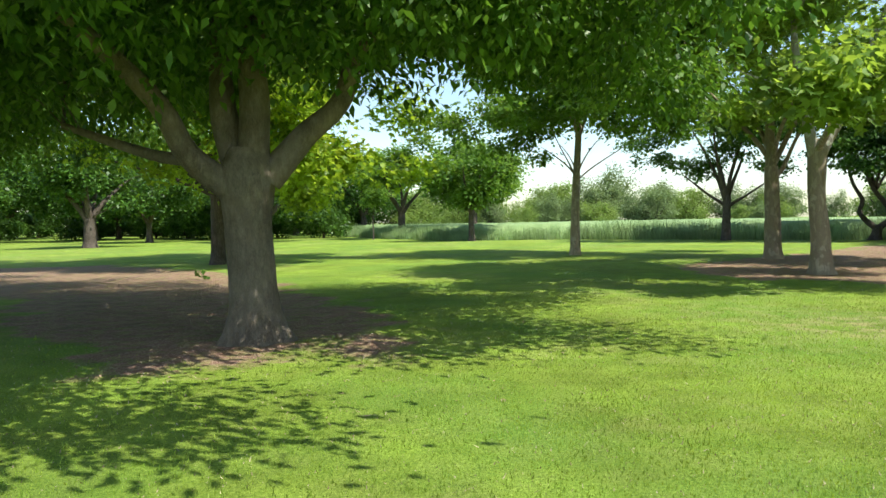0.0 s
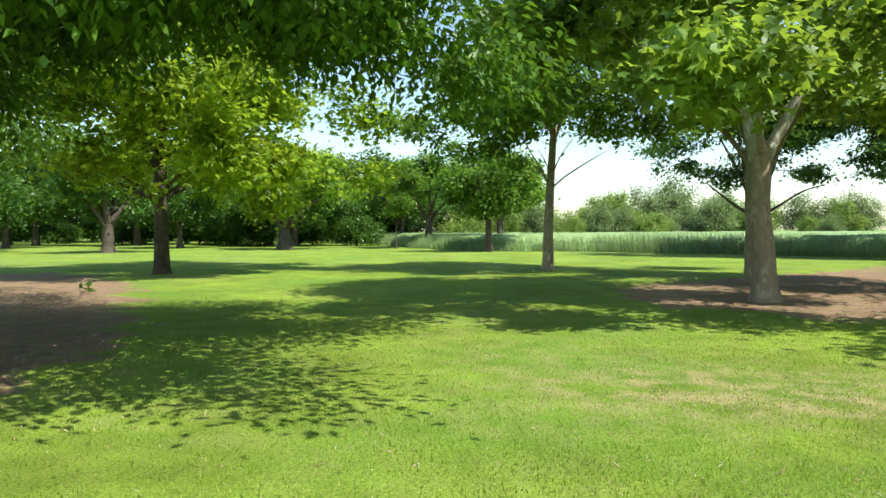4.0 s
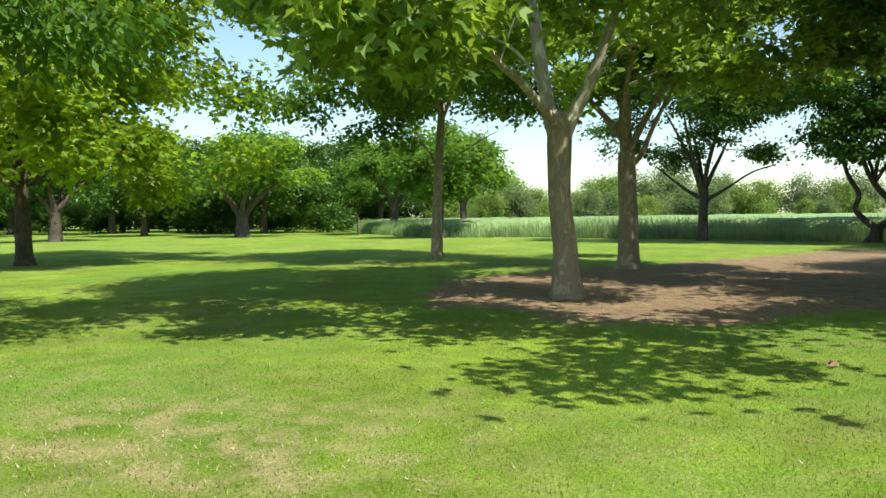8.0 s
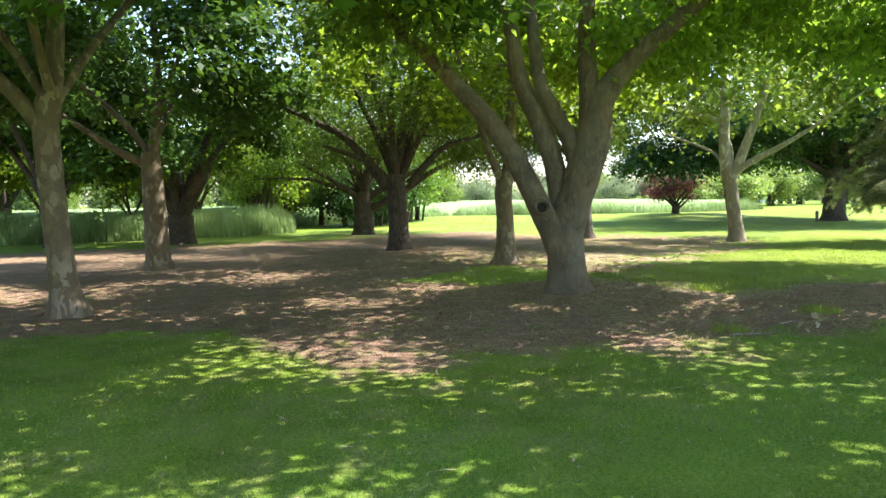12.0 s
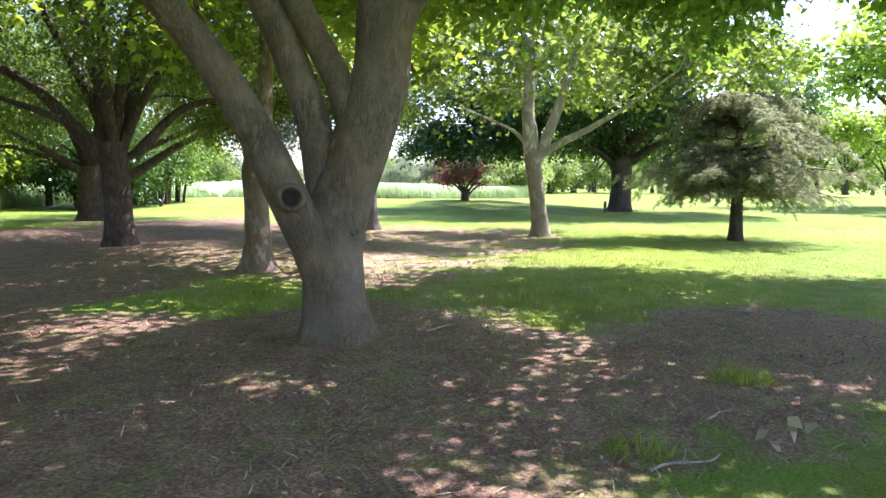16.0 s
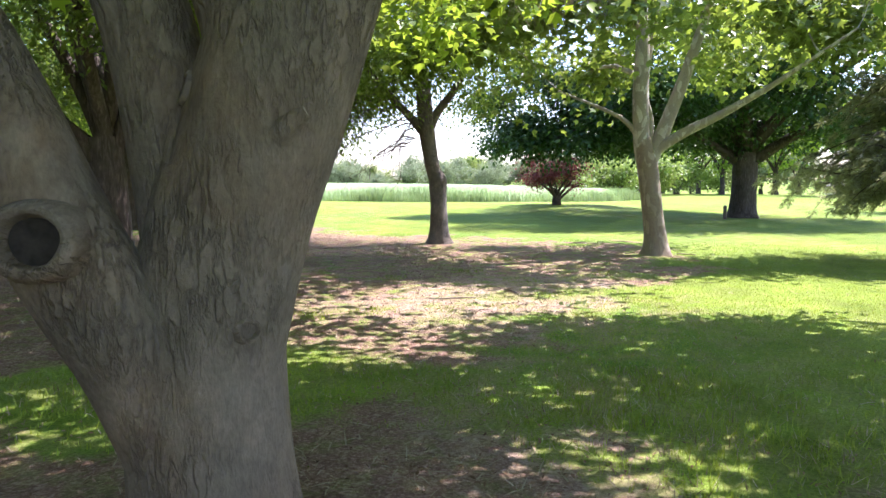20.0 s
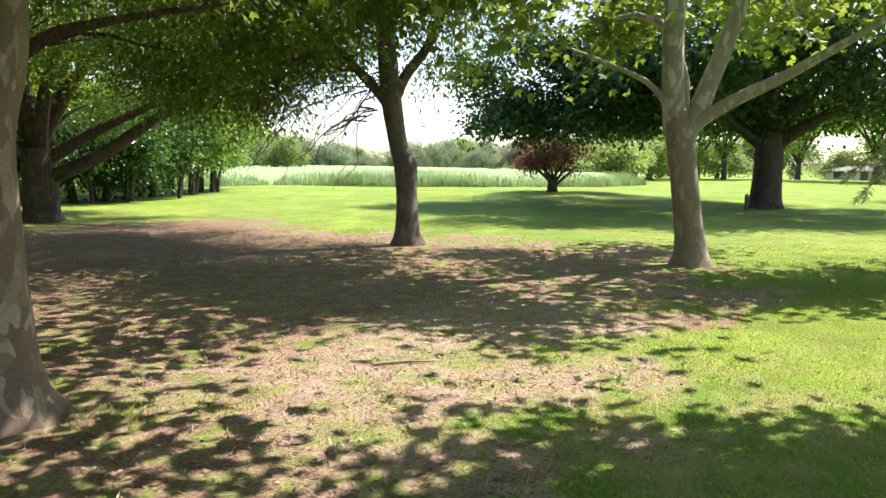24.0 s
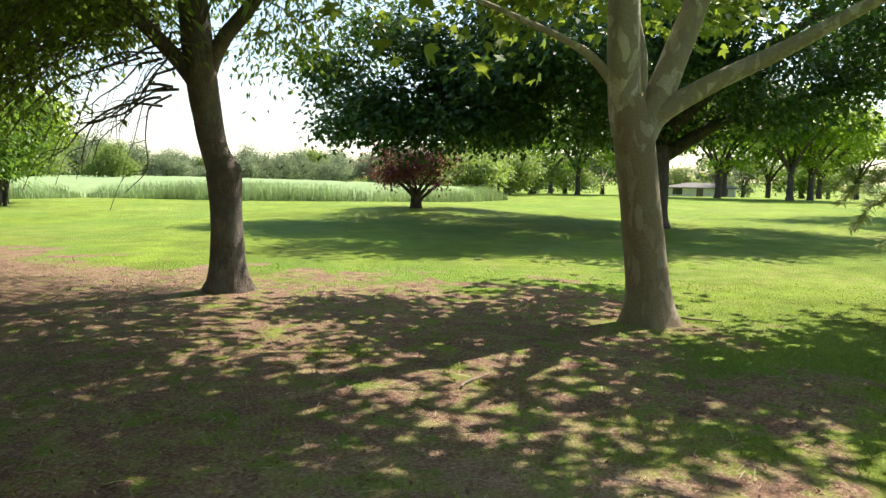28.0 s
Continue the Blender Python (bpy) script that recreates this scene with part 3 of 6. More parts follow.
def tree(name, label, category, x, y, trunk, limbs, crown, seed, bark, foliage, clumps=150, per=90, leaf=(0.17, 0.11),
         spread=(0.4, 0.2), droop=0.35, zmin=2.4, sides=16, rough=0.12, flare=0.5, boughs=26, hang=0.0, shell=0.5, group="",
         step=0.16, bark_label="", thin=0.011, family=7, twigs=True, limb_bark=None, lobed=False):
    """A tree: trunk, main limbs, branches grown towards the crown's clumps, and the crown's leaves."""
    rng = np.random.default_rng(seed)
    root = empty(name, x, y, float(ground_z(x, y)) - 0.02, label, category, group)
    line = smooth_line(trunk, step)
    v, f = tube(line, sides, rng, rough, flare)
    part("trunk", np_mesh("trunk", v, f, bark, True), root, bark_label)
    nodes, radii = [line[len(line) // 2:, :3]], [line[len(line) // 2:, 3]]
    owner = [root] * len(nodes[0])
    for lb in limbs:
        ln = smooth_line(lb, step)
        v, f = tube(ln, max(7, sides - 10) if lb[0][3] > 0.02 else 4, rng, rough * 0.8)
        limb = part("limb", np_mesh("limb", v, f, limb_bark or bark, True), root)
        owner += [limb] * len(ln[2:])
        nodes.append(ln[2:, :3])
        radii.append(ln[2:, 3])
    nodes, radii = np.vstack(nodes), np.concatenate(radii)
    vol = np.array([e[3] * e[4] * e[5] for e in crown]) ** 0.72
    cnt = np.maximum(1, (clumps * vol / vol.sum()).astype(int))
    tg, ow = [], []
    for e, c in zip(crown, cnt):
        par = max(2, c // family)
        d = rng.normal(0, 1, (par, 3))
        d /= np.linalg.norm(d, axis=1)[:, None]
        q = rng.random(par) ** (shell / 1.5)
        pick = rng.integers(0, par, c * 2)
        pts = np.array(e[:3]) + (d * q[:, None] * np.array(e[3:]))[pick] + rng.normal(0, 1, (c * 2, 3)) * np.array([0.62, 0.62, 0.3]) * min(1.0, e[3] / 2.2)
        keep = pts[:, 2] > zmin + 0.25 * rng.random(len(pts))
        tg.append(pts[keep][:c])
        ow.append(d[pick][keep][:c])
    tg, ow = np.vstack(tg), np.vstack(ow)
    order = rng.permutation(len(tg))
    tubes = []
    ends = []
    for count, k in enumerate(order):
        t = tg[k]
        dd = np.linalg.norm(nodes - t, axis=1) + 0.9 * np.maximum(0, nodes[:, 2] - t[2] - 0.2)
        if count < boughs:
            dd = dd - radii * 5
        j = int(np.argmin(dd))
        s, r0 = nodes[j], radii[j]
        ln = np.linalg.norm(t - s)
        r1 = min(r0 * 0.62, 0.008 + thin * ln * (1.5 if count < boughs else 0.8))
        mid = (s + t) / 2 + np.array([0, 0, 0.16 * ln]) + rng.normal(0, 0.06 * ln, 3)
        m = 6 if count < boughs else 3
        q = np.linspace(0, 1, m)[:, None]
        pts = (1 - q) ** 2 * s + 2 * q * (1 - q) * mid + q * q * t
        pts[1:-1] += rng.normal(0, 0.02 * ln, (m - 2, 3))
        rr = r1 * (1 - 0.85 * q[:, 0])
        tb = tube(np.column_stack([pts, np.maximum(rr, 0.003)]), 5 if count < boughs else 3, rng)
        if count < boughs:
            part("branch", np_mesh("branch", *tb, limb_bark or bark, True), owner[j])
        elif twigs:
            tubes.append(tb)
        nodes = np.vstack([nodes, pts[1:]])
        owner += [owner[j]] * (m - 1)
        radii = np.concatenate([radii, rr[1:]])
        ends.append((pts[-2], t))
    if tubes:
        v, f = joined(tubes)
        tagged(part("twig_mass", np_mesh("twig_mass", v, f, bark, True), root), kind="stuff")
    cs, os_ = [], []
    for (s, t), k in zip(ends, order):
        n = max(4, int(per * rng.uniform(0.5, 1.5)))
        w = rng.random(n)[:, None] ** 0.7
        sg = spread[0] * rng.uniform(0.75, 1.3)
        p = s * (1 - w) + t * w + rng.normal(0, 1, (n, 3)) * np.array([sg, sg, spread[1]])
        if hang:
            p[:, 2] -= np.abs(rng.normal(0, hang, n)) * rng.random()
        cs.append(p)
        os_.append(p - t + ow[k] * 0.35)
    cen, out = np.vstack(cs), np.vstack(os_)
    keep = cen[:, 2] > zmin - 0.5
    v, f = (lobed_leaves if lobed else leaf_quads)(cen[keep], out[keep], rng, leaf[0], leaf[1], droop)
    tagged(part("crown", np_mesh("crown", v, f, foliage), root), kind="stuff")
    return root


def stem(h, r0, r1, lean=(0, 0), n=4):
    """A plain slightly bent trunk of the given height."""
    return [(lean[0] * (k / (n - 1)) ** 1.5, lean[1] * (k / (n - 1)) ** 1.5, h * k / (n - 1) - 0.05 * (k == 0), r0 + (r1 - r0) * k / (n - 1)) for k in range(n)]


def forks(h, r, reach, rise, count, seed, at=(0, 0)):
    """Limbs that spread from a fork at height h."""
    rng = np.random.default_rng(seed)
    res = []
    for k in range(count):
        a = 2 * math.pi * (k + rng.uniform(-0.3, 0.3)) / count
        L, u = reach * rng.uniform(0.7, 1.2), rise * rng.uniform(0.75, 1.25)
        z0 = h - rng.uniform(0.0, 0.35)
        pts = []
        for q, rr in ((0, 1), (0.3, 0.85), (0.65, 0.6), (1, 0.3)):
            pts.append((at[0] + math.cos(a + 0.3 * q) * L * q ** 1.1, at[1] + math.sin(a + 0.3 * q) * L * q ** 1.1, z0 + u * q ** 0.9, r * rr))
        res.append(pts)
    return res


def globe(z, r, h, rng_seed, lumps=6, off=(0, 0)):
    """An uneven crown out of several overlapping lobes."""
    rng = np.random.default_rng(rng_seed)
    res = [(off[0], off[1], z, r * 0.78, r * 0.78, h * 0.85)]
    for k in range(lumps):
        a = 2 * math.pi * (k + rng.uniform(-0.35, 0.35)) / lumps
        d = r * rng.uniform(0.45, 0.68)
        res.append((off[0] + math.cos(a) * d, off[1] + math.sin(a) * d, z + h * rng.uniform(-0.45, 0.4), r * rng.uniform(0.36, 0.5), r * rng.uniform(0.36, 0.5), h * rng.uniform(0.4, 0.6)))
    return res


def drooping(start, count, seed, reach=(1.3, 2.5), drop=(0.8, 1.8), r=0.016):
    """Thin bare twigs that reach out, droop and fork."""
    rng = np.random.default_rng(seed)
    res = []
    for k in range(count):
        a = rng.uniform(1.6, 2.7)
        L, fall = rng.uniform(*reach), rng.uniform(*drop)
        x, y, z = start[0] + rng.normal(0, 0.12), start[1] + rng.normal(0, 0.2), start[2] + rng.uniform(-0.5, 0.5)
        pts = [(x, y, z, r)]
        for q in (0.2, 0.4, 0.6, 0.8, 1.0):
            pts.append((x + math.cos(a) * L * q ** 0.9 + rng.normal(0, 0.07), y + math.sin(a) * L * q ** 0.9 + rng.normal(0, 0.07), z + 0.12 * q - fall * q ** 1.7 + rng.normal(0, 0.05), r * (1 - 0.7 * q)))
        res.append(pts)
        for n in (2, 3, 4):
            q, s = pts[n], rng.choice((-1, 1))
            c = a + s * rng.uniform(0.4, 1.0)
            m = rng.uniform(0.25, 0.6)
            res.append([(q[0], q[1], q[2], 0.007), (q[0] + math.cos(c) * m * 0.6, q[1] + math.sin(c) * m * 0.6, q[2] - 0.1, 0.005), (q[0] + math.cos(c) * m, q[1] + math.sin(c) * m, q[2] - 0.35 - 0.3 * m, 0.003)])
    return res


# the big tree of the first stretch
tree("shade_tree", "large spreading tree with grey-brown trunk and drooping dark-green leaves", "tree", -2.45, 9.45,
     [(0.02, 0.0, -0.05, 0.36), (0.0, 0.0, 0.4, 0.32), (-0.03, 0, 0.9, 0.305), (-0.06, 0, 1.6, 0.31), (-0.05, 0, 2.15, 0.37), (-0.03, 0, 2.5, 0.26)],
     [[(-0.2, -0.04, 1.95, 0.2), (-0.69, -0.3, 2.4, 0.16), (-0.95, -0.6, 3.0, 0.13), (-1.5, -1.2, 3.7, 0.1), (-2.6, -2.3, 4.8, 0.06)],
      [(-0.25, 0.05, 2.0, 0.13), (-0.75, 0.3, 2.36, 0.1), (-1.5, 0.6, 2.5, 0.08), (-3.0, 1.2, 3.0, 0.05)],
      [(-0.14, 0.05, 2.15, 0.2), (-0.35, 0.1, 2.88, 0.18), (-0.42, 0.2, 3.56, 0.15), (-0.6, 0.5, 5.0, 0.11), (-1.0, 1.2, 7.5, 0.05)],
      [(0.02, 0.0, 2.2, 0.22), (0.07, -0.02, 3.03, 0.2), (0.06, -0.1, 3.73, 0.17), (0.3, -0.5, 5.3, 0.12), (0.9, -1.2, 7.8, 0.05)],
      [(0.2, 0.03, 2.1, 0.2), (0.71, 0.1, 2.69, 0.15), (1.15, 0.15, 3.1, 0.13), (1.45, 0.2, 3.9, 0.11), (2.4, 0.5, 5.4, 0.06)],
      [(1.42, 0.2, 3.8, 0.07), (2.4, -0.3, 4.5, 0.055), (4.0, -0.9, 4.9, 0.03)]],
     [(0, 0.3, 6.8, 6.2, 6.2, 3.6), (5.4, -0.9, 4.4, 2.3, 1.5, 1.4), (6.4, -1.3, 4.5, 1.5, 1.0, 1.0), (5.5, 2.9, 4.7, 1.6, 1.3, 1.2), (4.8, 1.6, 5.6, 2.4, 2.0, 1.5), (4.6, 2.8, 5.3, 2.4, 2.2, 1.5), (2.6, 4.6, 6.0, 2.2, 2.2, 1.4), (-4.8, 0, 4.6, 3.2, 3.2, 2.1),
      (-2.4, -3.2, 4.6, 2.8, 1.9, 1.7), (-3.4, 4.6, 5.2, 3, 3, 1.9), (1.8, -2.6, 4.8, 2.2, 1.6, 1.4), (-5.6, -3.2, 4.6, 2.4, 2.4, 1.8), (0, 3.4, 6.2, 2.2, 2.2, 1.4), (2.6, 0.6, 5.2, 2.0, 2.0, 1.3), (1.9, -1.9, 5.4, 1.8, 1.8, 1.2), (3.6, -0.6, 4.9, 2.0, 1.8, 1.2), (0.8, -1.2, 6.4, 2.2, 2.2, 1.4), (-4.2, -1.6, 4.9, 2.4, 2.4, 1.5), (-1.8, -2.6, 5.6, 2.4, 2.4, 1.5), (7.5, -1.9, 4.3, 1.0, 0.6, 0.5), (-7.0, 2.0, 4.4, 2.2, 2.6, 1.8), (-4.6, -1.0, 6.4, 3.0, 3.0, 1.9), (-6.2, 2.4, 6.2, 3.0, 3.0, 1.9), (-2.6, 2.6, 6.0, 2.6, 2.6, 1.6), (-5.8, 5.4, 5.6, 2.6, 2.4, 1.6), (-3.4, 6.6, 6.0, 2.4, 2.2, 1.5), (2.5, -5.5, 4.9, 1.6, 1.2, 0.9), (0.6, -5.2, 4.9, 2.0, 1.4, 0.9), (-1.6, -4.9, 5.0, 2.2, 1.6, 1.1), (-3.8, -5.0, 5.0, 2.4, 1.8, 1.2), (-6.0, 8.0, 5.2, 2.6, 2.6, 1.7), (-8.6, 6.0, 5.2, 2.6, 2.6, 1.7), (-9.2, 9.6, 5.4, 2.8, 2.8, 1.8), (-8.0, -0.6, 5.0, 2.6, 2.6, 1.8), (1.3, -0.6, 6.2, 1.8, 1.8, 1.2)], 11, M_BARK_BROWN, M_LEAF_SHADE,
     clumps=1700, per=120, leaf=(0.17, 0.085), spread=(0.44, 0.26), zmin=3.25, sides=26, hang=0.25, boughs=56, droop=0.6)

# the lime-green tree behind it
tree("maple_tree", "broad lawn tree with bright yellow-green leaves and brown trunk", "tree", -8.75, 28.5, stem(4.2, 0.28, 0.22),
     forks(4.1, 0.13, 3.6, 4.0, 6, 5) + forks(2.9, 0.09, 4.2, 1.5, 6, 6) + [[(0, 0, 4.0, 0.2), (0.1, 0.1, 6.5, 0.15), (0, 0, 10, 0.06)]],
     globe(7.4, 7.5, 5.6, 4, 10) + [(3.0, -2.6, 3.8, 2.4, 2.2, 1.7), (5.2, 0.4, 4.0, 2.4, 2.2, 1.8), (6.6, 2.0, 4.9, 2.2, 2.2, 1.8), (-3.2, -2, 4.4, 2.0, 2.0, 1.5), (4.2, -1.6, 5.6, 2.6, 2.4, 2.0), (-0.4, -4.4, 4.0, 2.6, 2.2, 1.8), (2.4, 3.2, 4.0, 2.4, 2.2, 1.7), (5.2, 2, 9.2, 3.4, 3.4, 3.0), (-3, -2, 10, 4, 4, 3)], 12, M_BARK_DARK, M_LEAF_MAPLE, clumps=680, per=60, leaf=(0.27, 0.26), lobed=True, spread=(0.42, 0.28), zmin=1.9, hang=0.4)

# slim tree in the middle of the lawn
tree("slim_tree", "slim young tree with a pale straight trunk and a light crown", "tree", 5.55, 31.0, stem(5.6, 0.22, 0.12, (0.25, 0.1), 5),
     forks(3.4, 0.04, 1.8, 1.6, 5, 8, (0.1, 0.0)) + forks(5.2, 0.08, 1.8, 2.6, 4, 9, (0.22, 0.1)),
     globe(6.6, 5.4, 3.9, 6, 8), 13, M_BARK_TAN, M_LEAF_MID, clumps=320, per=85, leaf=(0.21, 0.16), zmin=3.0)

# the pair of planes
tree("plane_tree", "plane tree with mottled grey and cream bark, high crown", "tree", 9.75, 18.95,
     [(0.02, 0, -0.05, 0.3), (0.0, 0, 0.5, 0.24), (-0.02, 0, 1.1, 0.225), (-0.11, 0, 2.1, 0.21), (-0.1, 0, 3.2, 0.23), (-0.1, 0, 3.5, 0.16)],
     [[(-0.15, 0, 3.0, 0.16), (-0.31, -0.05, 3.6, 0.14), (-0.51, 0, 4.9, 0.12), (-0.6, 0.2, 6.2, 0.08), (-0.5, 0.5, 8.8, 0.035)],
      [(-0.02, 0, 3.05, 0.16), (0.15, 0, 3.43, 0.14), (0.51, -0.1, 4.14, 0.12), (0.9, -0.2, 5.2, 0.09), (1.8, -0.4, 7.6, 0.035)],
      [(-0.3, 0, 3.8, 0.04), (-1.0, -0.2, 4.7, 0.03), (-2.3, -0.4, 5.2, 0.018)],
      [(0.3, -0.05, 3.9, 0.04), (1.1, 0.5, 4.7, 0.03), (2.3, 0.9, 5.2, 0.018)]],
     globe(7.8, 6.2, 4.3, 21, 8, (-0.8, -0.8)) + [(-3.2, -5.0, 5.2, 2.3, 2.4, 1.5), (0.6, -5.6, 5.0, 2.4, 2.2, 1.3), (3.2, -4.8, 5.0, 2.4, 2.4, 1.4), (3.3, -8.2, 5.2, 2.0, 1.3, 1.0), (4.6, -0.6, 5.6, 2.2, 2.2, 1.5), (-4.3, -1.5, 5.4, 2.0, 2.2, 1.5), (-4.4, 2.0, 5.6, 1.8, 2.0, 1.5)], 14, M_BARK_TAN, M_LEAF_PLANE, limb_bark=M_BARK_WHITE,
     clumps=620, per=66, leaf=(0.22, 0.22), lobed=True, spread=(0.36, 0.26), family=12, zmin=3.6, sides=20, group="plane trees", hang=0.2)
tree("plane_tree", "plane tree with reddish mottled bark beside a pale broken branch", "tree", 11.75, 26.15, stem(3.3, 0.3, 0.23, (-0.07, 0), 5),
     [[(-0.06, 0, 3.1, 0.2), (-0.11, 0, 4.66, 0.16), (-0.03, 0, 6.5, 0.1), (0.2, 0.2, 9, 0.04)], [(0.04, 0, 2.9, 0.09), (0.34, -0.05, 3.24, 0.08), (0.75, -0.1, 4.2, 0.06), (1.6, -0.3, 5.8, 0.03)]]
     + forks(3.4, 0.1, 2.6, 3.2, 4, 33), globe(7.6, 6.0, 4.2, 22, 8) + [(3.6, -3.8, 5.4, 2.4, 2.2, 1.5), (4.6, -1.2, 5.2, 2.2, 2.2, 1.5)], 15, M_BARK_TAN, M_LEAF_PLANE, limb_bark=M_BARK_TAN, clumps=360, per=62, leaf=(0.24, 0.24), lobed=True, family=11, zmin=3.3, group="plane trees", hang=0.2)

# the row at the reeds
tree("meadow_tree", "small dark-trunked tree with a low limb at the reeds", "tree", 18.1, 47.0, stem(2.9, 0.3, 0.22, (0.1, 0)),
     [[(0.08, 0, 2.2, 0.14), (1.2, -0.3, 2.9, 0.07), (2.4, -0.6, 3.7, 0.05), (3.6, -0.8, 4.1, 0.03)], [(0, 0, 2.3, 0.12), (-1.0, 0.3, 3.0, 0.09), (-2.4, 0.6, 4.2, 0.04)]] + forks(2.8, 0.14, 2.0, 4.2, 5, 41),
     globe(7.0, 5.2, 3.7, 23, 8), 16, M_BARK_DARK, M_LEAF_DEEP, clumps=290, per=80, leaf=(0.24, 0.17), zmin=3.2, group="trees along the reeds")
tree("meadow_tree", "crooked tree with twisted twin stems at the reed edge", "tree", 25.25, 42.9,
     [(0, 0, -0.05, 0.3), (0.1, 0, 0.5, 0.26), (0.15, 0, 0.9, 0.26)],
     [[(0.1, 0, 0.7, 0.2), (-0.45, 0.2, 1.2, 0.16), (-0.75, 0.3, 1.7, 0.14), (-0.6, 0.3, 2.4, 0.13), (-1.1, 0.4, 3.4, 0.1), (-1.6, 0.4, 5.2, 0.05)],
      [(0.15, 0, 0.7, 0.2), (0.75, -0.25, 1.3, 0.16), (0.55, -0.25, 2.0, 0.15), (-0.1, 0, 3.0, 0.13), (-0.5, 0.1, 4.2, 0.1), (-0.5, 0.1, 6.5, 0.05)]] + forks(3.2, 0.09, 2.4, 2.5, 4, 43),
     globe(6.6, 5.0, 3.8, 24, 8), 17, M_BARK_DARK, M_LEAF_DEEP, clumps=290, per=80, leaf=(0.24, 0.17), zmin=2.7, group="trees along the reeds")
for name_k, (tx, ty, h0, r0, cr, seed) in enumerate([(32.5, 44.6, 1.5, 0.42, 4.6, 51), (29.35, 34.6, 1.5, 0.27, 4.2, 52)]):
    tree("meadow_tree", "low dark tree forking near the ground at the reed edge", "tree", tx, ty, stem(h0, r0, r0 * 0.85), forks(h0, r0 * 0.55, 2.6, 3.6, 6, seed),
         globe(5.4, cr + 1.2, 3.6, seed, 8), seed, M_BARK_DARK, M_LEAF_DEEP, clumps=280, per=80, leaf=(0.24, 0.17), zmin=2.5, group="trees along the reeds")

# the shady grove
tree("plane_tree", "plane tree with a leaning limb standing in bare soil", "tree", 20.1, 17.35,
     [(0.03, -0.02, -0.05, 0.24), (0.0, 0, 0.5, 0.185), (-0.06, 0.03, 1.5, 0.168), (-0.1, 0.06, 2.7, 0.17), (-0.05, 0.03, 3.1, 0.14)],
     [[(-0.08, 0.04, 2.6, 0.14), (0.01, 0, 3.3, 0.13), (0.09, -0.06, 4.6, 0.1), (0.2, 0.1, 7.0, 0.045)],
      [(-0.1, 0.06, 2.6, 0.13), (-0.28, 0.17, 2.91, 0.11), (-0.69, 0.39, 3.46, 0.09), (-1.11, 0.58, 3.9, 0.075), (-1.6, 0.8, 4.4, 0.06), (-2.6, 1.0, 5.6, 0.03)]] + forks(3.2, 0.07, 2.2, 2.6, 3, 61),
     globe(6.2, 4.8, 3.2, 31, 8, (0.3, -1.0)) + [(-1.8, -4.8, 5.0, 2.0, 2.0, 1.4), (-0.8, -6.5, 5.2, 1.7, 1.7, 1.2), (-2.6, -2.4, 4.8, 2.0, 2.0, 1.4), (-1.6, 1.6, 6.2, 3.0, 3.0, 2.0), (-3.4, 0.9, 6.3, 2.2, 2.2, 1.6), (-2.2, 4.4, 5.8, 2.4, 2.4, 1.6), (1.4, 3.2, 6.2, 2.8, 2.8, 1.8), (1.5, -5, 5.2, 2.2, 2.2, 1.4)], 18, M_BARK_PLANE, M_LEAF_DEEP,
     clumps=600, per=56, leaf=(0.22, 0.22), lobed=True, family=11, zmin=3.2, sides=20, group="plane trees", hang=0.3)
tree("plane_tree", "smaller plane tree with grey bark in the shade of the grove", "tree", 25.35, 22.6, stem(2.8, 0.3, 0.22, (-0.05, 0.03)),
     [[(-0.05, 0.03, 2.5, 0.15), (0.13, -0.1, 4.1, 0.11), (0.2, 0, 6.5, 0.05)], [(-0.1, 0.1, 2.5, 0.12), (-0.7, 0.5, 2.9, 0.09), (-1.8, 1.1, 3.8, 0.04)]] + forks(3, 0.08, 2.2, 2.6, 3, 62),
     globe(6.0, 5.4, 3.2, 32, 8) + [(-4.0, -1.4, 5.6, 2.6, 2.6, 1.7), (-4.4, 2.0, 5.6, 2.4, 2.4, 1.7)], 19, M_BARK_PLANE, M_LEAF_DEEP, clumps=300, per=90, leaf=(0.2, 0.15), family=11, zmin=2.8, group="plane trees", hang=0.3)
tree("elm_tree", "dark elm with several stems spreading from a short trunk", "tree", 32.35, 31.0, stem(1.1, 0.48, 0.44), forks(1.0, 0.24, 2.4, 3.6, 7, 63),
     globe(5.4, 5.4, 3.2, 33, 8), 20, M_BARK_DARK, M_LEAF_DEEP, clumps=280, per=90, leaf=(0.2, 0.14), zmin=2.8, group="elms of the grove", hang=0.3)
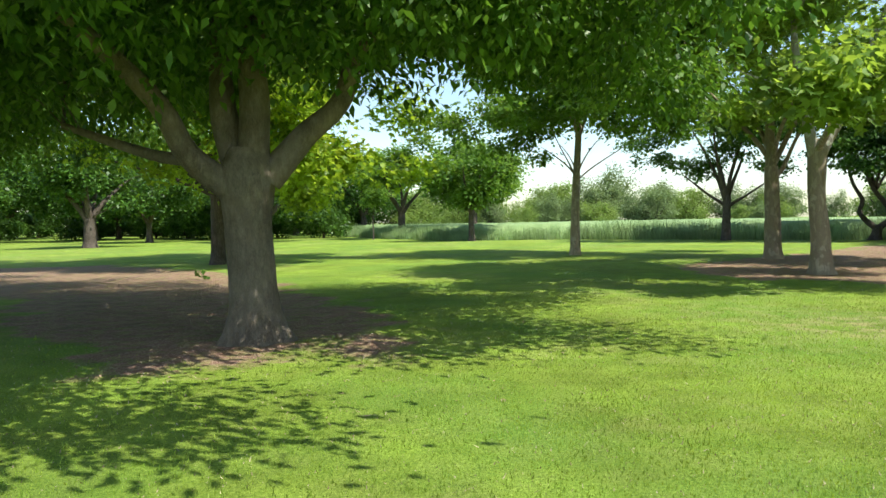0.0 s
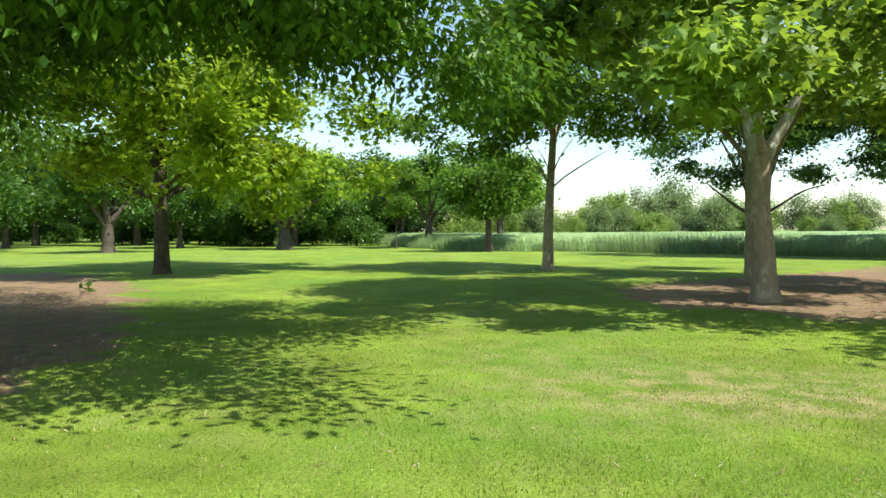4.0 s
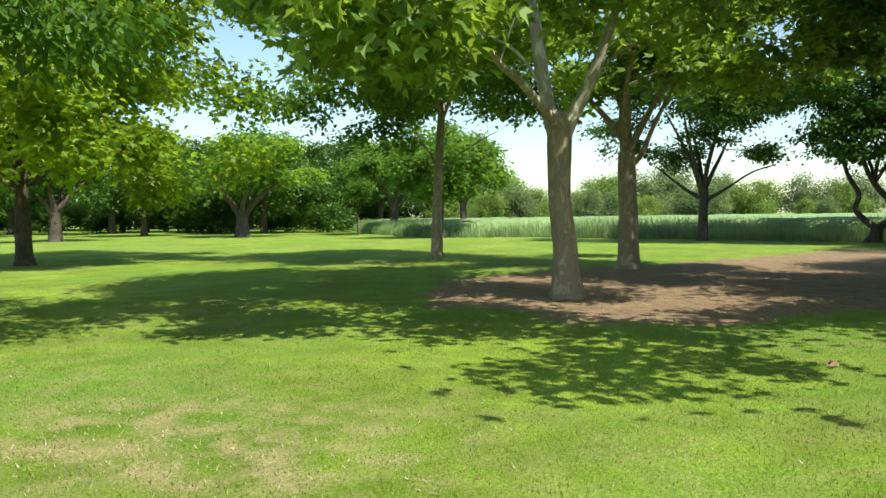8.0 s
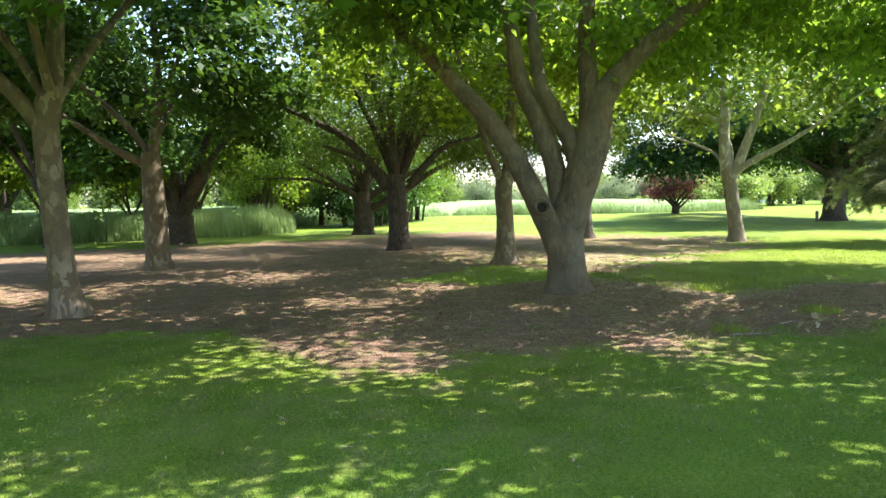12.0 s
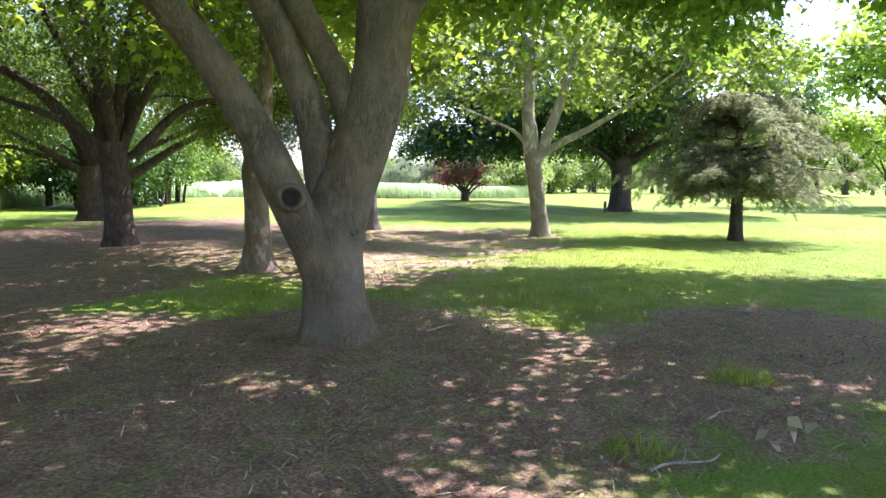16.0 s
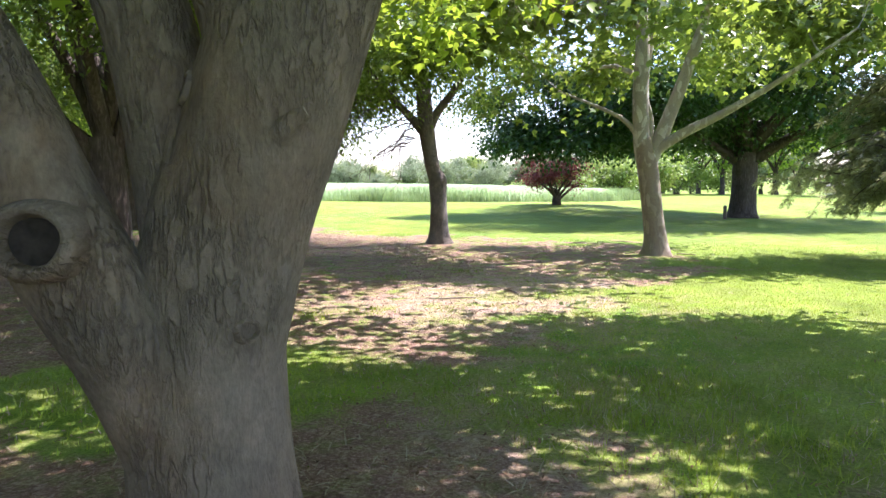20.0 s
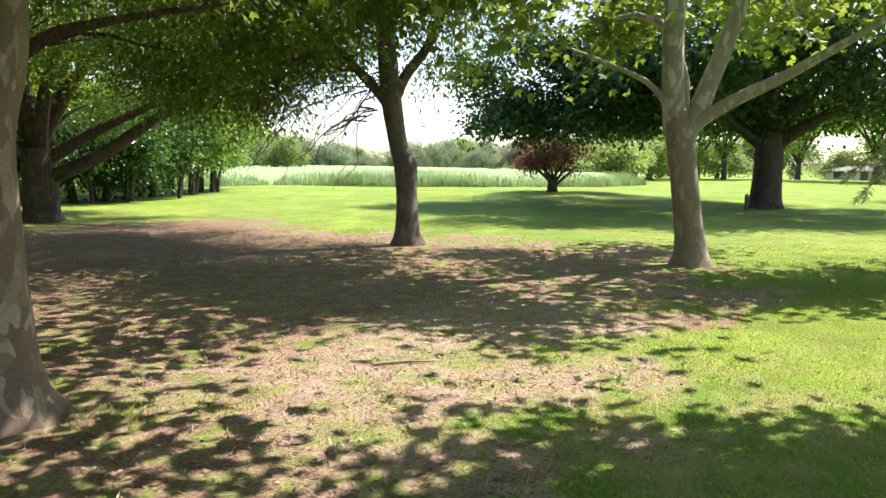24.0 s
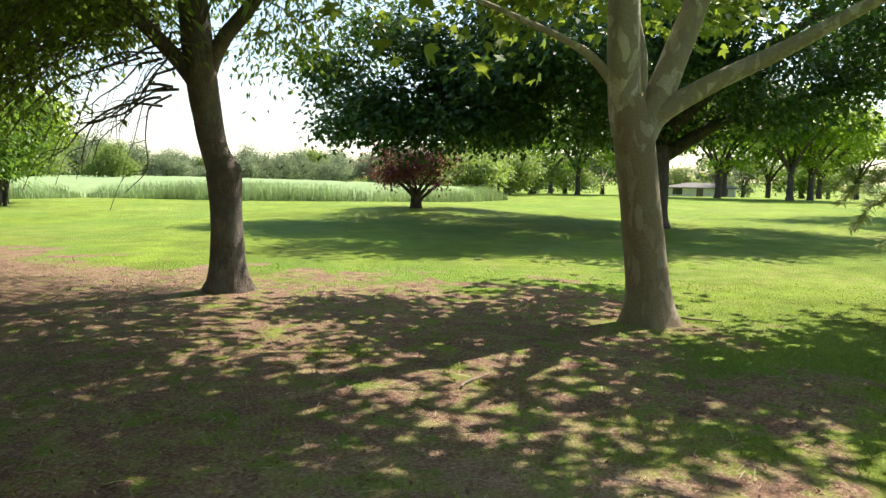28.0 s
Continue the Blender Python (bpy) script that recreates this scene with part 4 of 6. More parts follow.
tree("elm_tree", "elm with long low limbs reaching out over the soil", "tree", 39.7, 28.05, stem(1.9, 0.42, 0.4, (-0.05, 0.0)),
     [[(0.1, -0.1, 1.1, 0.2), (0.7, -1.4, 1.75, 0.17), (1.25, -2.6, 2.6, 0.13), (1.8, -3.9, 3.3, 0.09), (2.2, -5.0, 3.9, 0.05)], [(0.1, -0.1, 1.6, 0.17), (0.7, -1.4, 2.4, 0.13), (1.5, -3.0, 3.2, 0.09), (2.2, -4.6, 3.8, 0.05)],
      [(-0.2, 0, 1.6, 0.14), (-1.4, 0.5, 2.4, 0.1), (-3, 1.0, 3.2, 0.04)]] + forks(1.9, 0.2, 2.6, 3.8, 6, 64),
     globe(5.4, 6.2, 3.3, 34, 9) + [(0.3, -6.8, 3.6, 2.1, 2.1, 1.4), (1.6, -4.6, 4.0, 2.2, 2.2, 1.5), (3.4, -3.2, 3.8, 2.0, 2.0, 1.5), (-2.0, -2.6, 3.5, 1.8, 1.8, 1.3), (0.2, -4.4, 3.4, 1.8, 1.8, 1.2)], 21, M_BARK_DARK, M_LEAF_ELM, clumps=460, per=125, leaf=(0.14, 0.07), spread=(0.44, 0.2), zmin=2.1, group="elms of the grove", hang=0.45, boughs=100, thin=0.013)
tree("elm_tree", "dark elm with many upswept branches and flared trunk", "tree", 32.25, 20.55, stem(2.3, 0.3, 0.28, (-0.05, 0.05), 5),
     [[(-0.2, 0.2, 1.9, 0.17), (-1.0, 1.0, 3.3, 0.12), (-1.8, 1.7, 3.9, 0.08), (-3.2, 2.6, 4.6, 0.03)], [(0.2, -0.3, 2.0, 0.13), (0.76, -1.06, 3.0, 0.085), (1.2, -1.7, 3.3, 0.06), (2.4, -2.8, 3.7, 0.025)],
      [(-0.1, 0.2, 2.1, 0.12), (-0.9, 0.5, 2.7, 0.09), (-2.2, 0.9, 3.1, 0.04)]] + forks(2.2, 0.13, 1.9, 4.2, 9, 65),
     globe(5.9, 6.0, 3.5, 35, 9) + [(4.4, -0.6, 3.9, 1.9, 1.9, 1.4), (5.6, 1.0, 4.2, 2.0, 2.0, 1.6), (3.2, -2.6, 4.2, 1.8, 1.8, 1.4), (6.2, -1.2, 4.4, 1.5, 1.5, 1.2)], 22, M_BARK_DARK, M_LEAF_ELM, clumps=580, per=140, leaf=(0.13, 0.06), spread=(0.42, 0.2), zmin=2.3, sides=22, group="elms of the grove", hang=0.35, boughs=130, thin=0.013)
young_plane = tree("plane_tree", "young plane tree with smooth grey trunk forking at head height", "tree", 29.35, 15.3,
     [(0.0, 0, -0.05, 0.3), (0, 0, 0.3, 0.23), (-0.01, 0.01, 1.05, 0.195), (-0.02, 0.03, 1.72, 0.2), (0.08, -0.06, 2.16, 0.15), (0.11, -0.08, 2.6, 0.14), (0.2, -0.1, 4.0, 0.1), (0.3, 0, 6.3, 0.04)],
     [[(-0.02, 0.04, 1.55, 0.13), (-0.1, 0.1, 2.05, 0.1), (-0.22, 0.18, 2.35, 0.085), (-0.4, 0.3, 2.9, 0.07), (-0.9, 0.6, 4.6, 0.04), (-1.4, 0.8, 6, 0.02)],
      [(0.1, -0.08, 2.4, 0.07), (0.7, 0.3, 3.4, 0.05), (1.7, 0.6, 4.5, 0.025)]],
     globe(5.6, 4.0, 2.5, 36, 6) + [(2.6, -2.0, 4.2, 1.6, 1.5, 1.2), (3.6, -1.4, 3.7, 1.1, 1.1, 0.8)], 23, M_BARK_PLANE, M_LEAF_LIME, clumps=170, per=52, leaf=(0.2, 0.2), lobed=True, zmin=2.9, sides=26, group="plane trees", step=0.1, rough=0.08)

# the big multi-stemmed tree beside the way
forked = tree("forked_tree", "stout many-stemmed tree with grey furrowed bark and limb scars", "tree", 24.74, 11.8,
     [(0.06, -0.03, -0.05, 0.33), (0.05, -0.02, 0.25, 0.285), (0.03, -0.01, 0.6, 0.268), (0.03, -0.01, 0.9, 0.268), (0.03, -0.06, 1.2, 0.25), (0.06, -0.12, 1.5, 0.22)],
     [[(0.0, 0.02, 0.3, 0.15), (-0.15, 0.1, 0.85, 0.18), (-0.33, 0.21, 1.27, 0.182), (-0.45, 0.49, 1.9, 0.165), (-0.68, 0.82, 2.55, 0.145), (-1.1, 1.26, 3.2, 0.115), (-2.2, 2.2, 4.6, 0.06)],
      [(0.05, 0.0, 0.5, 0.12), (0.05, 0.03, 0.9, 0.165), (0.05, 0.07, 1.4, 0.17), (-0.01, 0.15, 2.0, 0.155), (-0.13, 0.33, 2.6, 0.145), (-0.32, 0.58, 3.4, 0.125), (-0.5, 0.8, 5.4, 0.07), (-0.8, 1.3, 7.2, 0.03)],
      [(0.04, -0.02, 0.45, 0.19), (0.03, -0.05, 0.9, 0.24), (0.06, -0.14, 1.35, 0.255), (0.11, -0.28, 1.8, 0.265), (0.16, -0.43, 2.35, 0.26), (0.19, -0.53, 2.85, 0.21), (0.28, -0.85, 3.3, 0.15), (0.45, -1.4, 3.8, 0.12), (0.9, -2.8, 4.9, 0.06)],
      [(0.13, -0.36, 2.3, 0.17), (0.13, -0.38, 2.9, 0.15), (0.12, -0.35, 3.5, 0.14), (0.2, -0.3, 5.3, 0.09), (0.3, 0, 7.4, 0.03)],
      [(0.08, -0.24, 1.75, 0.14), (0.02, -0.1, 2.3, 0.13), (-0.1, 0.12, 2.79, 0.12), (-0.19, 0.3, 3.3, 0.105), (-0.1, 0.5, 4.8, 0.07), (0.3, 1.0, 6.8, 0.03)]],
     [(0.1, -0.2, 6.4, 5.2, 5.2, 2.9), (0.6, -4.2, 5.0, 2.4, 2.4, 1.5), (-2.6, -3.4, 5.0, 2.2, 2.0, 1.5), (-4.9, -0.4, 5.0, 2.2, 2.2, 1.5), (-3.5, 2.8, 5.5, 2.8, 2.8, 2.0), (3.4, -1.6, 5.0, 2.2, 2.2, 1.5), (3.0, 1.6, 5.6, 2.2, 2.2, 1.6), (0.6, 3.4, 5.8, 2.4, 2.4, 1.8), (5.0, -2.4, 5.2, 1.8, 1.6, 1.2), (2.8, -4.6, 5.2, 2.0, 2.0, 1.3), (3.4, -3.0, 5.0, 2.0, 1.8, 1.2), (4.4, -2.6, 6.3, 2.4, 2.0, 1.2), (-4.1, -2.0, 5.3, 1.6, 1.5, 1.0), (1.0, -1.7, 5.2, 1.8, 1.8, 1.0), (2.3, -1.0, 5.3, 1.7, 1.4, 0.9), (-1.6, -4.8, 5.2, 1.4, 1.2, 1.0)], 24,
     M_BARK_OLD, M_LEAF_A, clumps=640, per=92, family=12, leaf=(0.17, 0.09), spread=(0.36, 0.2), zmin=3.6, sides=32, rough=0.07, step=0.08, hang=0.3, boughs=50, flare=0.3)
def ring_scar(parent, place, way, r, inner=None, lift=1.0):
    """A sawn-off limb: a swollen collar round a dark hollow."""
    bm = bmesh.new()
    prof = [(1.35, -0.09), (1.3, 0.0), (1.12, 0.055), (0.92, 0.06), (0.8, 0.03), (0.7, -0.03), (0.0, -0.045)]
    rings = []
    for q, z in prof[:-1]:
        rings.append([bm.verts.new((q * r * (1 + 0.07 * math.sin(3 * a + z * 20)) * math.cos(a), q * r * (1 + 0.06 * math.cos(2 * a)) * math.sin(a), z * lift)) for a in [2 * math.pi * k / 22 for k in range(22)]])
    for lo, hi in zip(rings, rings[1:]):
        for k in range(22):
            bm.faces.new((lo[k], lo[(k + 1) % 22], hi[(k + 1) % 22], hi[k])).smooth = True
    collar = part_bm("scar_collar", bm, M_BARK_OLD, parent, "swollen bark collar of a sawn-off limb")
    m = Matrix.Translation(place) @ Vector(way).to_track_quat("Z", "Y").to_matrix().to_4x4()
    collar.matrix_local = m
    bm = bmesh.new()
    bmesh.ops.create_circle(bm, cap_ends=True, segments=22, radius=r * 0.74, matrix=pose(0, 0, -0.01))
    hollow = part_bm("scar_hollow", bm, inner or M_CUT, parent, "dark hollow wood")
    hollow.matrix_local = m


ring_scar(young_plane, (-0.13, -0.13, 1.74), (-0.45, -0.89, 0.05), 0.045, None, 0.5)
ring_scar(forked, (-0.52, 0.1, 1.31), (-0.86, -0.5, 0.08), 0.1)
ring_scar(forked, (-0.02, -0.07, 1.77), (-0.75, 0.6, 0.3), 0.055)
ring_scar(forked, (-0.075, -0.285, 1.0), (-0.42, -0.9, 0.0), 0.036, M_WOUND, 0.3)
rng = np.random.default_rng(88)
v, f = tube(smooth_line([(-0.04, -0.33, 1.57, 0.065), (-0.06, -0.42, 1.63, 0.045), (-0.06, -0.46, 1.66, 0.034), (-0.04, -0.5, 1.69, 0.024)], 0.02), 14, rng, 0.2)
part("limb_stub", np_mesh("limb_stub", v, f, M_BARK_OLD, True), forked, "broken stub of a dead limb")
bm = bmesh.new()
bmesh.ops.create_circle(bm, cap_ends=True, segments=14, radius=0.023, matrix=Matrix.Translation((-0.04, -0.5, 1.69)) @ Vector((0.3, -0.75, 0.35)).to_track_quat("Z", "Y").to_matrix().to_4x4())
part_bm("stub_end", bm, M_DEADWOOD, forked, "pale splintered end of the stub")

# the pale plane and the dark ash at the edge of the lawn
pale_plane = tree("plane_tree", "pale plane tree with white upper limbs and a low spreading branch", "tree", 38.35, 12.1,
     [(0, 0, -0.05, 0.27), (0, 0.02, 0.4, 0.225), (-0.01, 0.12, 1.1, 0.205), (-0.02, 0.24, 1.95, 0.21), (-0.03, 0.32, 2.4, 0.16)],
     [[(-0.02, 0.27, 2.0, 0.19), (-0.03, 0.33, 2.4, 0.175), (-0.03, 0.38, 3.4, 0.16), (-0.03, 0.37, 4.3, 0.14), (0.2, 0.5, 6.5, 0.07), (0.3, 0.5, 8.3, 0.03)],
      [(-0.01, 0.2, 1.9, 0.17), (0.05, 0.02, 2.3, 0.15), (0.15, -0.3, 3.2, 0.13), (0.2, -0.55, 3.95, 0.11), (0.5, -1.0, 5.6, 0.07), (0.8, -1.5, 7.4, 0.03)],
      [(-0.01, 0.15, 1.95, 0.13), (-0.0, -0.02, 2.2, 0.11), (-0.05, -0.54, 2.52, 0.095), (-0.1, -1.12, 2.8, 0.08), (-0.2, -1.73, 3.13, 0.065), (-0.35, -2.2, 3.4, 0.05), (-0.6, -3.4, 4.2, 0.02)],
      [(-0.03, 0.34, 2.35, 0.07), (-0.1, 0.6, 2.7, 0.05), (-0.2, 0.95, 2.94, 0.04), (-0.4, 2.0, 3.4, 0.02)],
      [(0.0, 0.2, 2.1, 0.08), (0.03, 0.19, 2.77, 0.075), (-0.02, 0.3, 3.5, 0.06), (0.4, 0.1, 5.2, 0.03)]],
     [(0.9, 0.4, 6.2, 3.7, 4.2, 2.7), (0.3, -3.2, 4.4, 1.8, 1.8, 1.3), (0, 2.4, 4.4, 1.8, 1.8, 1.4), (-2.6, 0.8, 4.9, 1.0, 1.0, 0.8), (-0.7, -2.3, 5.0, 1.1, 1.0, 0.8), (-2.3, -0.9, 5.0, 1.3, 1.2, 1.1), (-2.2, 2.3, 5.2, 1.3, 1.5, 1.0), (2.8, -3.5, 5.2, 2.0, 2.0, 1.4), (3.6, -1.0, 5.2, 1.9, 1.9, 1.4), (1.6, -5.2, 5.0, 1.6, 1.6, 1.1), (-4.0, 3.8, 5.5, 2.1, 2.0, 1.3), (-3.4, 1.7, 5.1, 1.3, 1.3, 1.0), (-1.4, 3.6, 5.6, 2.0, 2.0, 1.3), (-1.2, -1.6, 5.2, 1.3, 1.4, 1.1), (1.8, 0, 4.6, 1.8, 1.8, 1.4), (1.0, -2.6, 5.6, 1.8, 1.8, 1.3), (-2.1, 2.2, 3.3, 0.6, 0.7, 0.5)], 25, M_BARK_TAN, M_LEAF_PALE_PLANE, limb_bark=M_BARK_WHITE,
     clumps=320, per=50, leaf=(0.19, 0.19), lobed=True, spread=(0.36, 0.32), family=14, zmin=2.7, sides=24, group="plane trees", step=0.1, hang=0.5, shell=0.8, boughs=70, thin=0.014)
rng = np.random.default_rng(245)
spine = smooth_line([(-0.03, 0.38, 4.5, 0.06), (-0.9, 0.7, 5.0, 0.045), (-2.0, 1.1, 5.1, 0.032), (-3.2, 1.45, 4.95, 0.02), (-4.0, 1.7, 4.6, 0.01)], 0.15)
tubes = [tube(spine, 7, rng, 0.1)]
for k in range(90):
    o = spine[int(rng.uniform(0.35, 0.98) * (len(spine) - 1)), :3]
    a, L = rng.uniform(0, 2 * math.pi), rng.uniform(0.4, 1.15)
    c = np.array([math.cos(a), math.sin(a), 0.0])
    m1, m2 = o + c * L * 0.4 + (0, 0, 0.1 * rng.normal()), o + c * L * 0.65 + (0, 0, -0.45 * L)
    tubes.append(tube(smooth_line([(*o, 0.012), (*m1, 0.009), (*m2, 0.006), (*(m2 + rng.normal(0, 0.12, 3) + (0, 0, -0.3 * L)), 0.003)], 0.12), 4, rng))
    for h in (m1, m2):
        w = rng.normal(0, 0.22, 3) + (0, 0, -0.12)
        tubes.append(tube(np.array([[*h, 0.005], [*(h + w * 0.5 + (0, 0, 0.03)), 0.004], [*(h + w), 0.002]]), 3, rng))
tagged(part("dead_branch", np_mesh("dead_branch", *joined(tubes), M_DEADWOOD, True), pale_plane), "bare brown branch with a tangle of drooping twigs", kind="stuff")
tree("ash_tree", "ash with a dark bent trunk and thin bare drooping lower twigs", "tree", 39.0, 17.3,
     [(0, 0, -0.05, 0.26), (0, 0, 0.3, 0.215), (0, 0.01, 1.1, 0.2), (-0.01, 0.03, 1.55, 0.22), (-0.03, 0.1, 1.7, 0.18), (-0.08, 0.17, 2.05, 0.175), (-0.14, 0.27, 2.9, 0.2), (-0.18, 0.34, 3.8, 0.17), (-0.22, 0.41, 4.8, 0.13), (-0.2, 0.4, 7.5, 0.05)],
     [[(-0.14, 0.27, 2.6, 0.12), (-0.3, 0.52, 2.95, 0.1), (-0.6, 0.96, 3.5, 0.085), (-0.93, 1.37, 4.1, 0.075), (-1.2, 1.7, 4.9, 0.06), (-1.7, 2.4, 6.4, 0.025)],
      [(-0.1, 0.2, 2.75, 0.12), (-0.01, 0.0, 3.2, 0.1), (0.19, -0.42, 3.85, 0.085), (0.32, -0.75, 4.9, 0.065), (0.6, -1.4, 6.6, 0.025)]] + drooping((-0.5, 0.9, 3.4), 18, 55) + drooping((-0.3, 0.55, 2.75), 12, 56, (0.6, 1.6), (0.6, 1.4), 0.019),
     [(-0.3, 0.6, 6.0, 3.6, 3.9, 2.5), (-0.5, 2.4, 4.7, 1.7, 1.8, 1.3), (0.3, -1.5, 4.9, 1.5, 1.5, 1.1), (-2.0, 1.2, 5, 1.6, 1.6, 1.2), (-0.6, 2.6, 3.2, 1.1, 1.1, 0.9), (-1.4, 1.9, 3.4, 1.2, 1.2, 0.9), (-0.4, 3.9, 3.1, 1.4, 1.4, 1.0), (-0.05, 1.8, 3.2, 0.7, 0.7, 0.6), (0.6, -0.8, 3.7, 0.9, 0.9, 0.6), (-1.2, 3.2, 4.2, 1.6, 1.6, 1.0), (-0.8, 2.9, 2.8, 1.2, 1.2, 0.6), (-1.2, 4.2, 2.9, 1.4, 1.4, 0.8), (1.4, 3.0, 4.7, 2.0, 2.0, 1.2), (-1.5, 4.8, 4.5, 2.0, 2.0, 1.2), (2.9, 4.8, 4.9, 1.9, 1.9, 1.2)], 26, M_BARK_ASH, M_LEAF_ELM, clumps=600, per=100, leaf=(0.12, 0.045), spread=(0.4, 0.24), droop=0.7, zmin=2.1,
     sides=24, step=0.1, hang=0.2)
tree("oak_tree", "massive dark oak with a wide low crown standing on sunny lawn", "tree", 54.6, 10.95, stem(2.6, 0.5, 0.46),
     [[(0, -0.3, 2.3, 0.25), (-0.3, -2.1, 3.4, 0.17), (-0.8, -4.8, 4.2, 0.07)], [(0, 0.3, 2.3, 0.25), (-0.3, 2.2, 3.8, 0.16), (-0.8, 4.2, 4.9, 0.07)]] + forks(2.6, 0.28, 4.2, 4.6, 6, 71),
     [(0, 0, 6.9, 7.4, 7.4, 4.6), (-2.6, 6.6, 5.0, 2.8, 3.0, 2.7), (-3.2, 8.3, 4.4, 2.0, 2.0, 2.0), (-3.4, 6.4, 3.9, 2.2, 2.4, 1.4), (-3.6, 3.4, 4.0, 2.4, 2.4, 1.3), (-3.3, 8.0, 3.2, 1.8, 2.0, 0.9), (-3.8, 5.6, 3.2, 2.0, 2.0, 0.8), (-3.6, 3.6, 5.4, 3.2, 3.2, 2.9), (-1, -5.2, 5.4, 3, 3, 2.6), (3.5, 4, 5.4, 3.4, 3.4, 2.9), (-4, -1.5, 5.4, 3, 3, 2.6)], 27,
     M_BARK_DARK, M_LEAF_OAK, clumps=820, per=110, leaf=(0.2, 0.14), spread=(0.45, 0.3), zmin=2.15, hang=0.3)
tree("plum_tree", "small purple-leaved plum tree on lawn before the reeds", "tree", 56.8, 19.2, stem(0.5, 0.2, 0.18),
     forks(0.45, 0.08, 1.1, 0.9, 7, 72), [(0.0, 0.1, 1.5, 1.3, 1.3, 0.7), (0, 1.1, 1.5, 0.7, 0.7, 0.5), (0, -0.9, 1.35, 0.7, 0.7, 0.45), (0.1, 0.2, 2.0, 0.7, 0.8, 0.35)], 28, M_BARK_DARK, M_LEAF_RED, clumps=95, per=62, leaf=(0.12, 0.075),
     spread=(0.24, 0.2), zmin=0.8, flare=0.2)


tree("overhanging_tree", "leafy tree beside the way with branches hanging overhead", "tree", 23.4, 1.4, stem(2.8, 0.36, 0.3), forks(2.7, 0.17, 3.4, 3.2, 7, 77),
     globe(6.2, 4.8, 2.8, 78, 8) + [(-3.2, 5.6, 4.9, 1.3, 1.2, 0.9), (-1.6, 6.3, 5.0, 1.6, 1.4, 1.0), (-1.5, 4.0, 4.8, 1.5, 1.5, 1.1), (0.4, 4.2, 4.8, 2.4, 1.8, 1.3), (3.4, 2.8, 4.8, 2.2, 2.0, 1.3), (-5.0, -0.5, 5.0, 2.2, 2.2, 1.3), (2.8, 6.1, 5.0, 1.2, 1.1, 0.8)], 79, M_BARK_DARK, M_LEAF_MID,
     clumps=450, per=72, leaf=(0.2, 0.14), zmin=3.5, hang=0.2, family=12)
tree("overhanging_tree", "broad leafy tree beside the way shading the lawn", "tree", 31.6, 2.6, stem(2.8, 0.34, 0.28), forks(2.7, 0.16, 3.4, 3.0, 7, 177),
     [(-0.4, 0.6, 6.6, 4.0, 3.8, 2.4), (-1.3, 5.1, 5.0, 2.0, 2.0, 1.2), (0.5, 5.6, 5.0, 2.0, 1.8, 1.2), (1.6, 5.8, 5.0, 1.2, 1.4, 1.0), (-0.7, 7.3, 5.2, 1.5, 1.2, 0.9), (0.6, 7.5, 5.1, 1.2, 1.1, 0.8), (-1.7, 3.0, 5.8, 1.8, 1.8, 1.2), (-3.5, 3.7, 5.2, 1.7, 1.6, 1.1), (0.6, 3.4, 5.8, 2.2, 2.0, 1.4), (2.6, 2.4, 5.2, 2.0, 2.0, 1.3)], 178, M_BARK_DARK, M_LEAF_MID,
     clumps=350, per=88, leaf=(0.19, 0.13), zmin=3.6, hang=0.2, family=9)


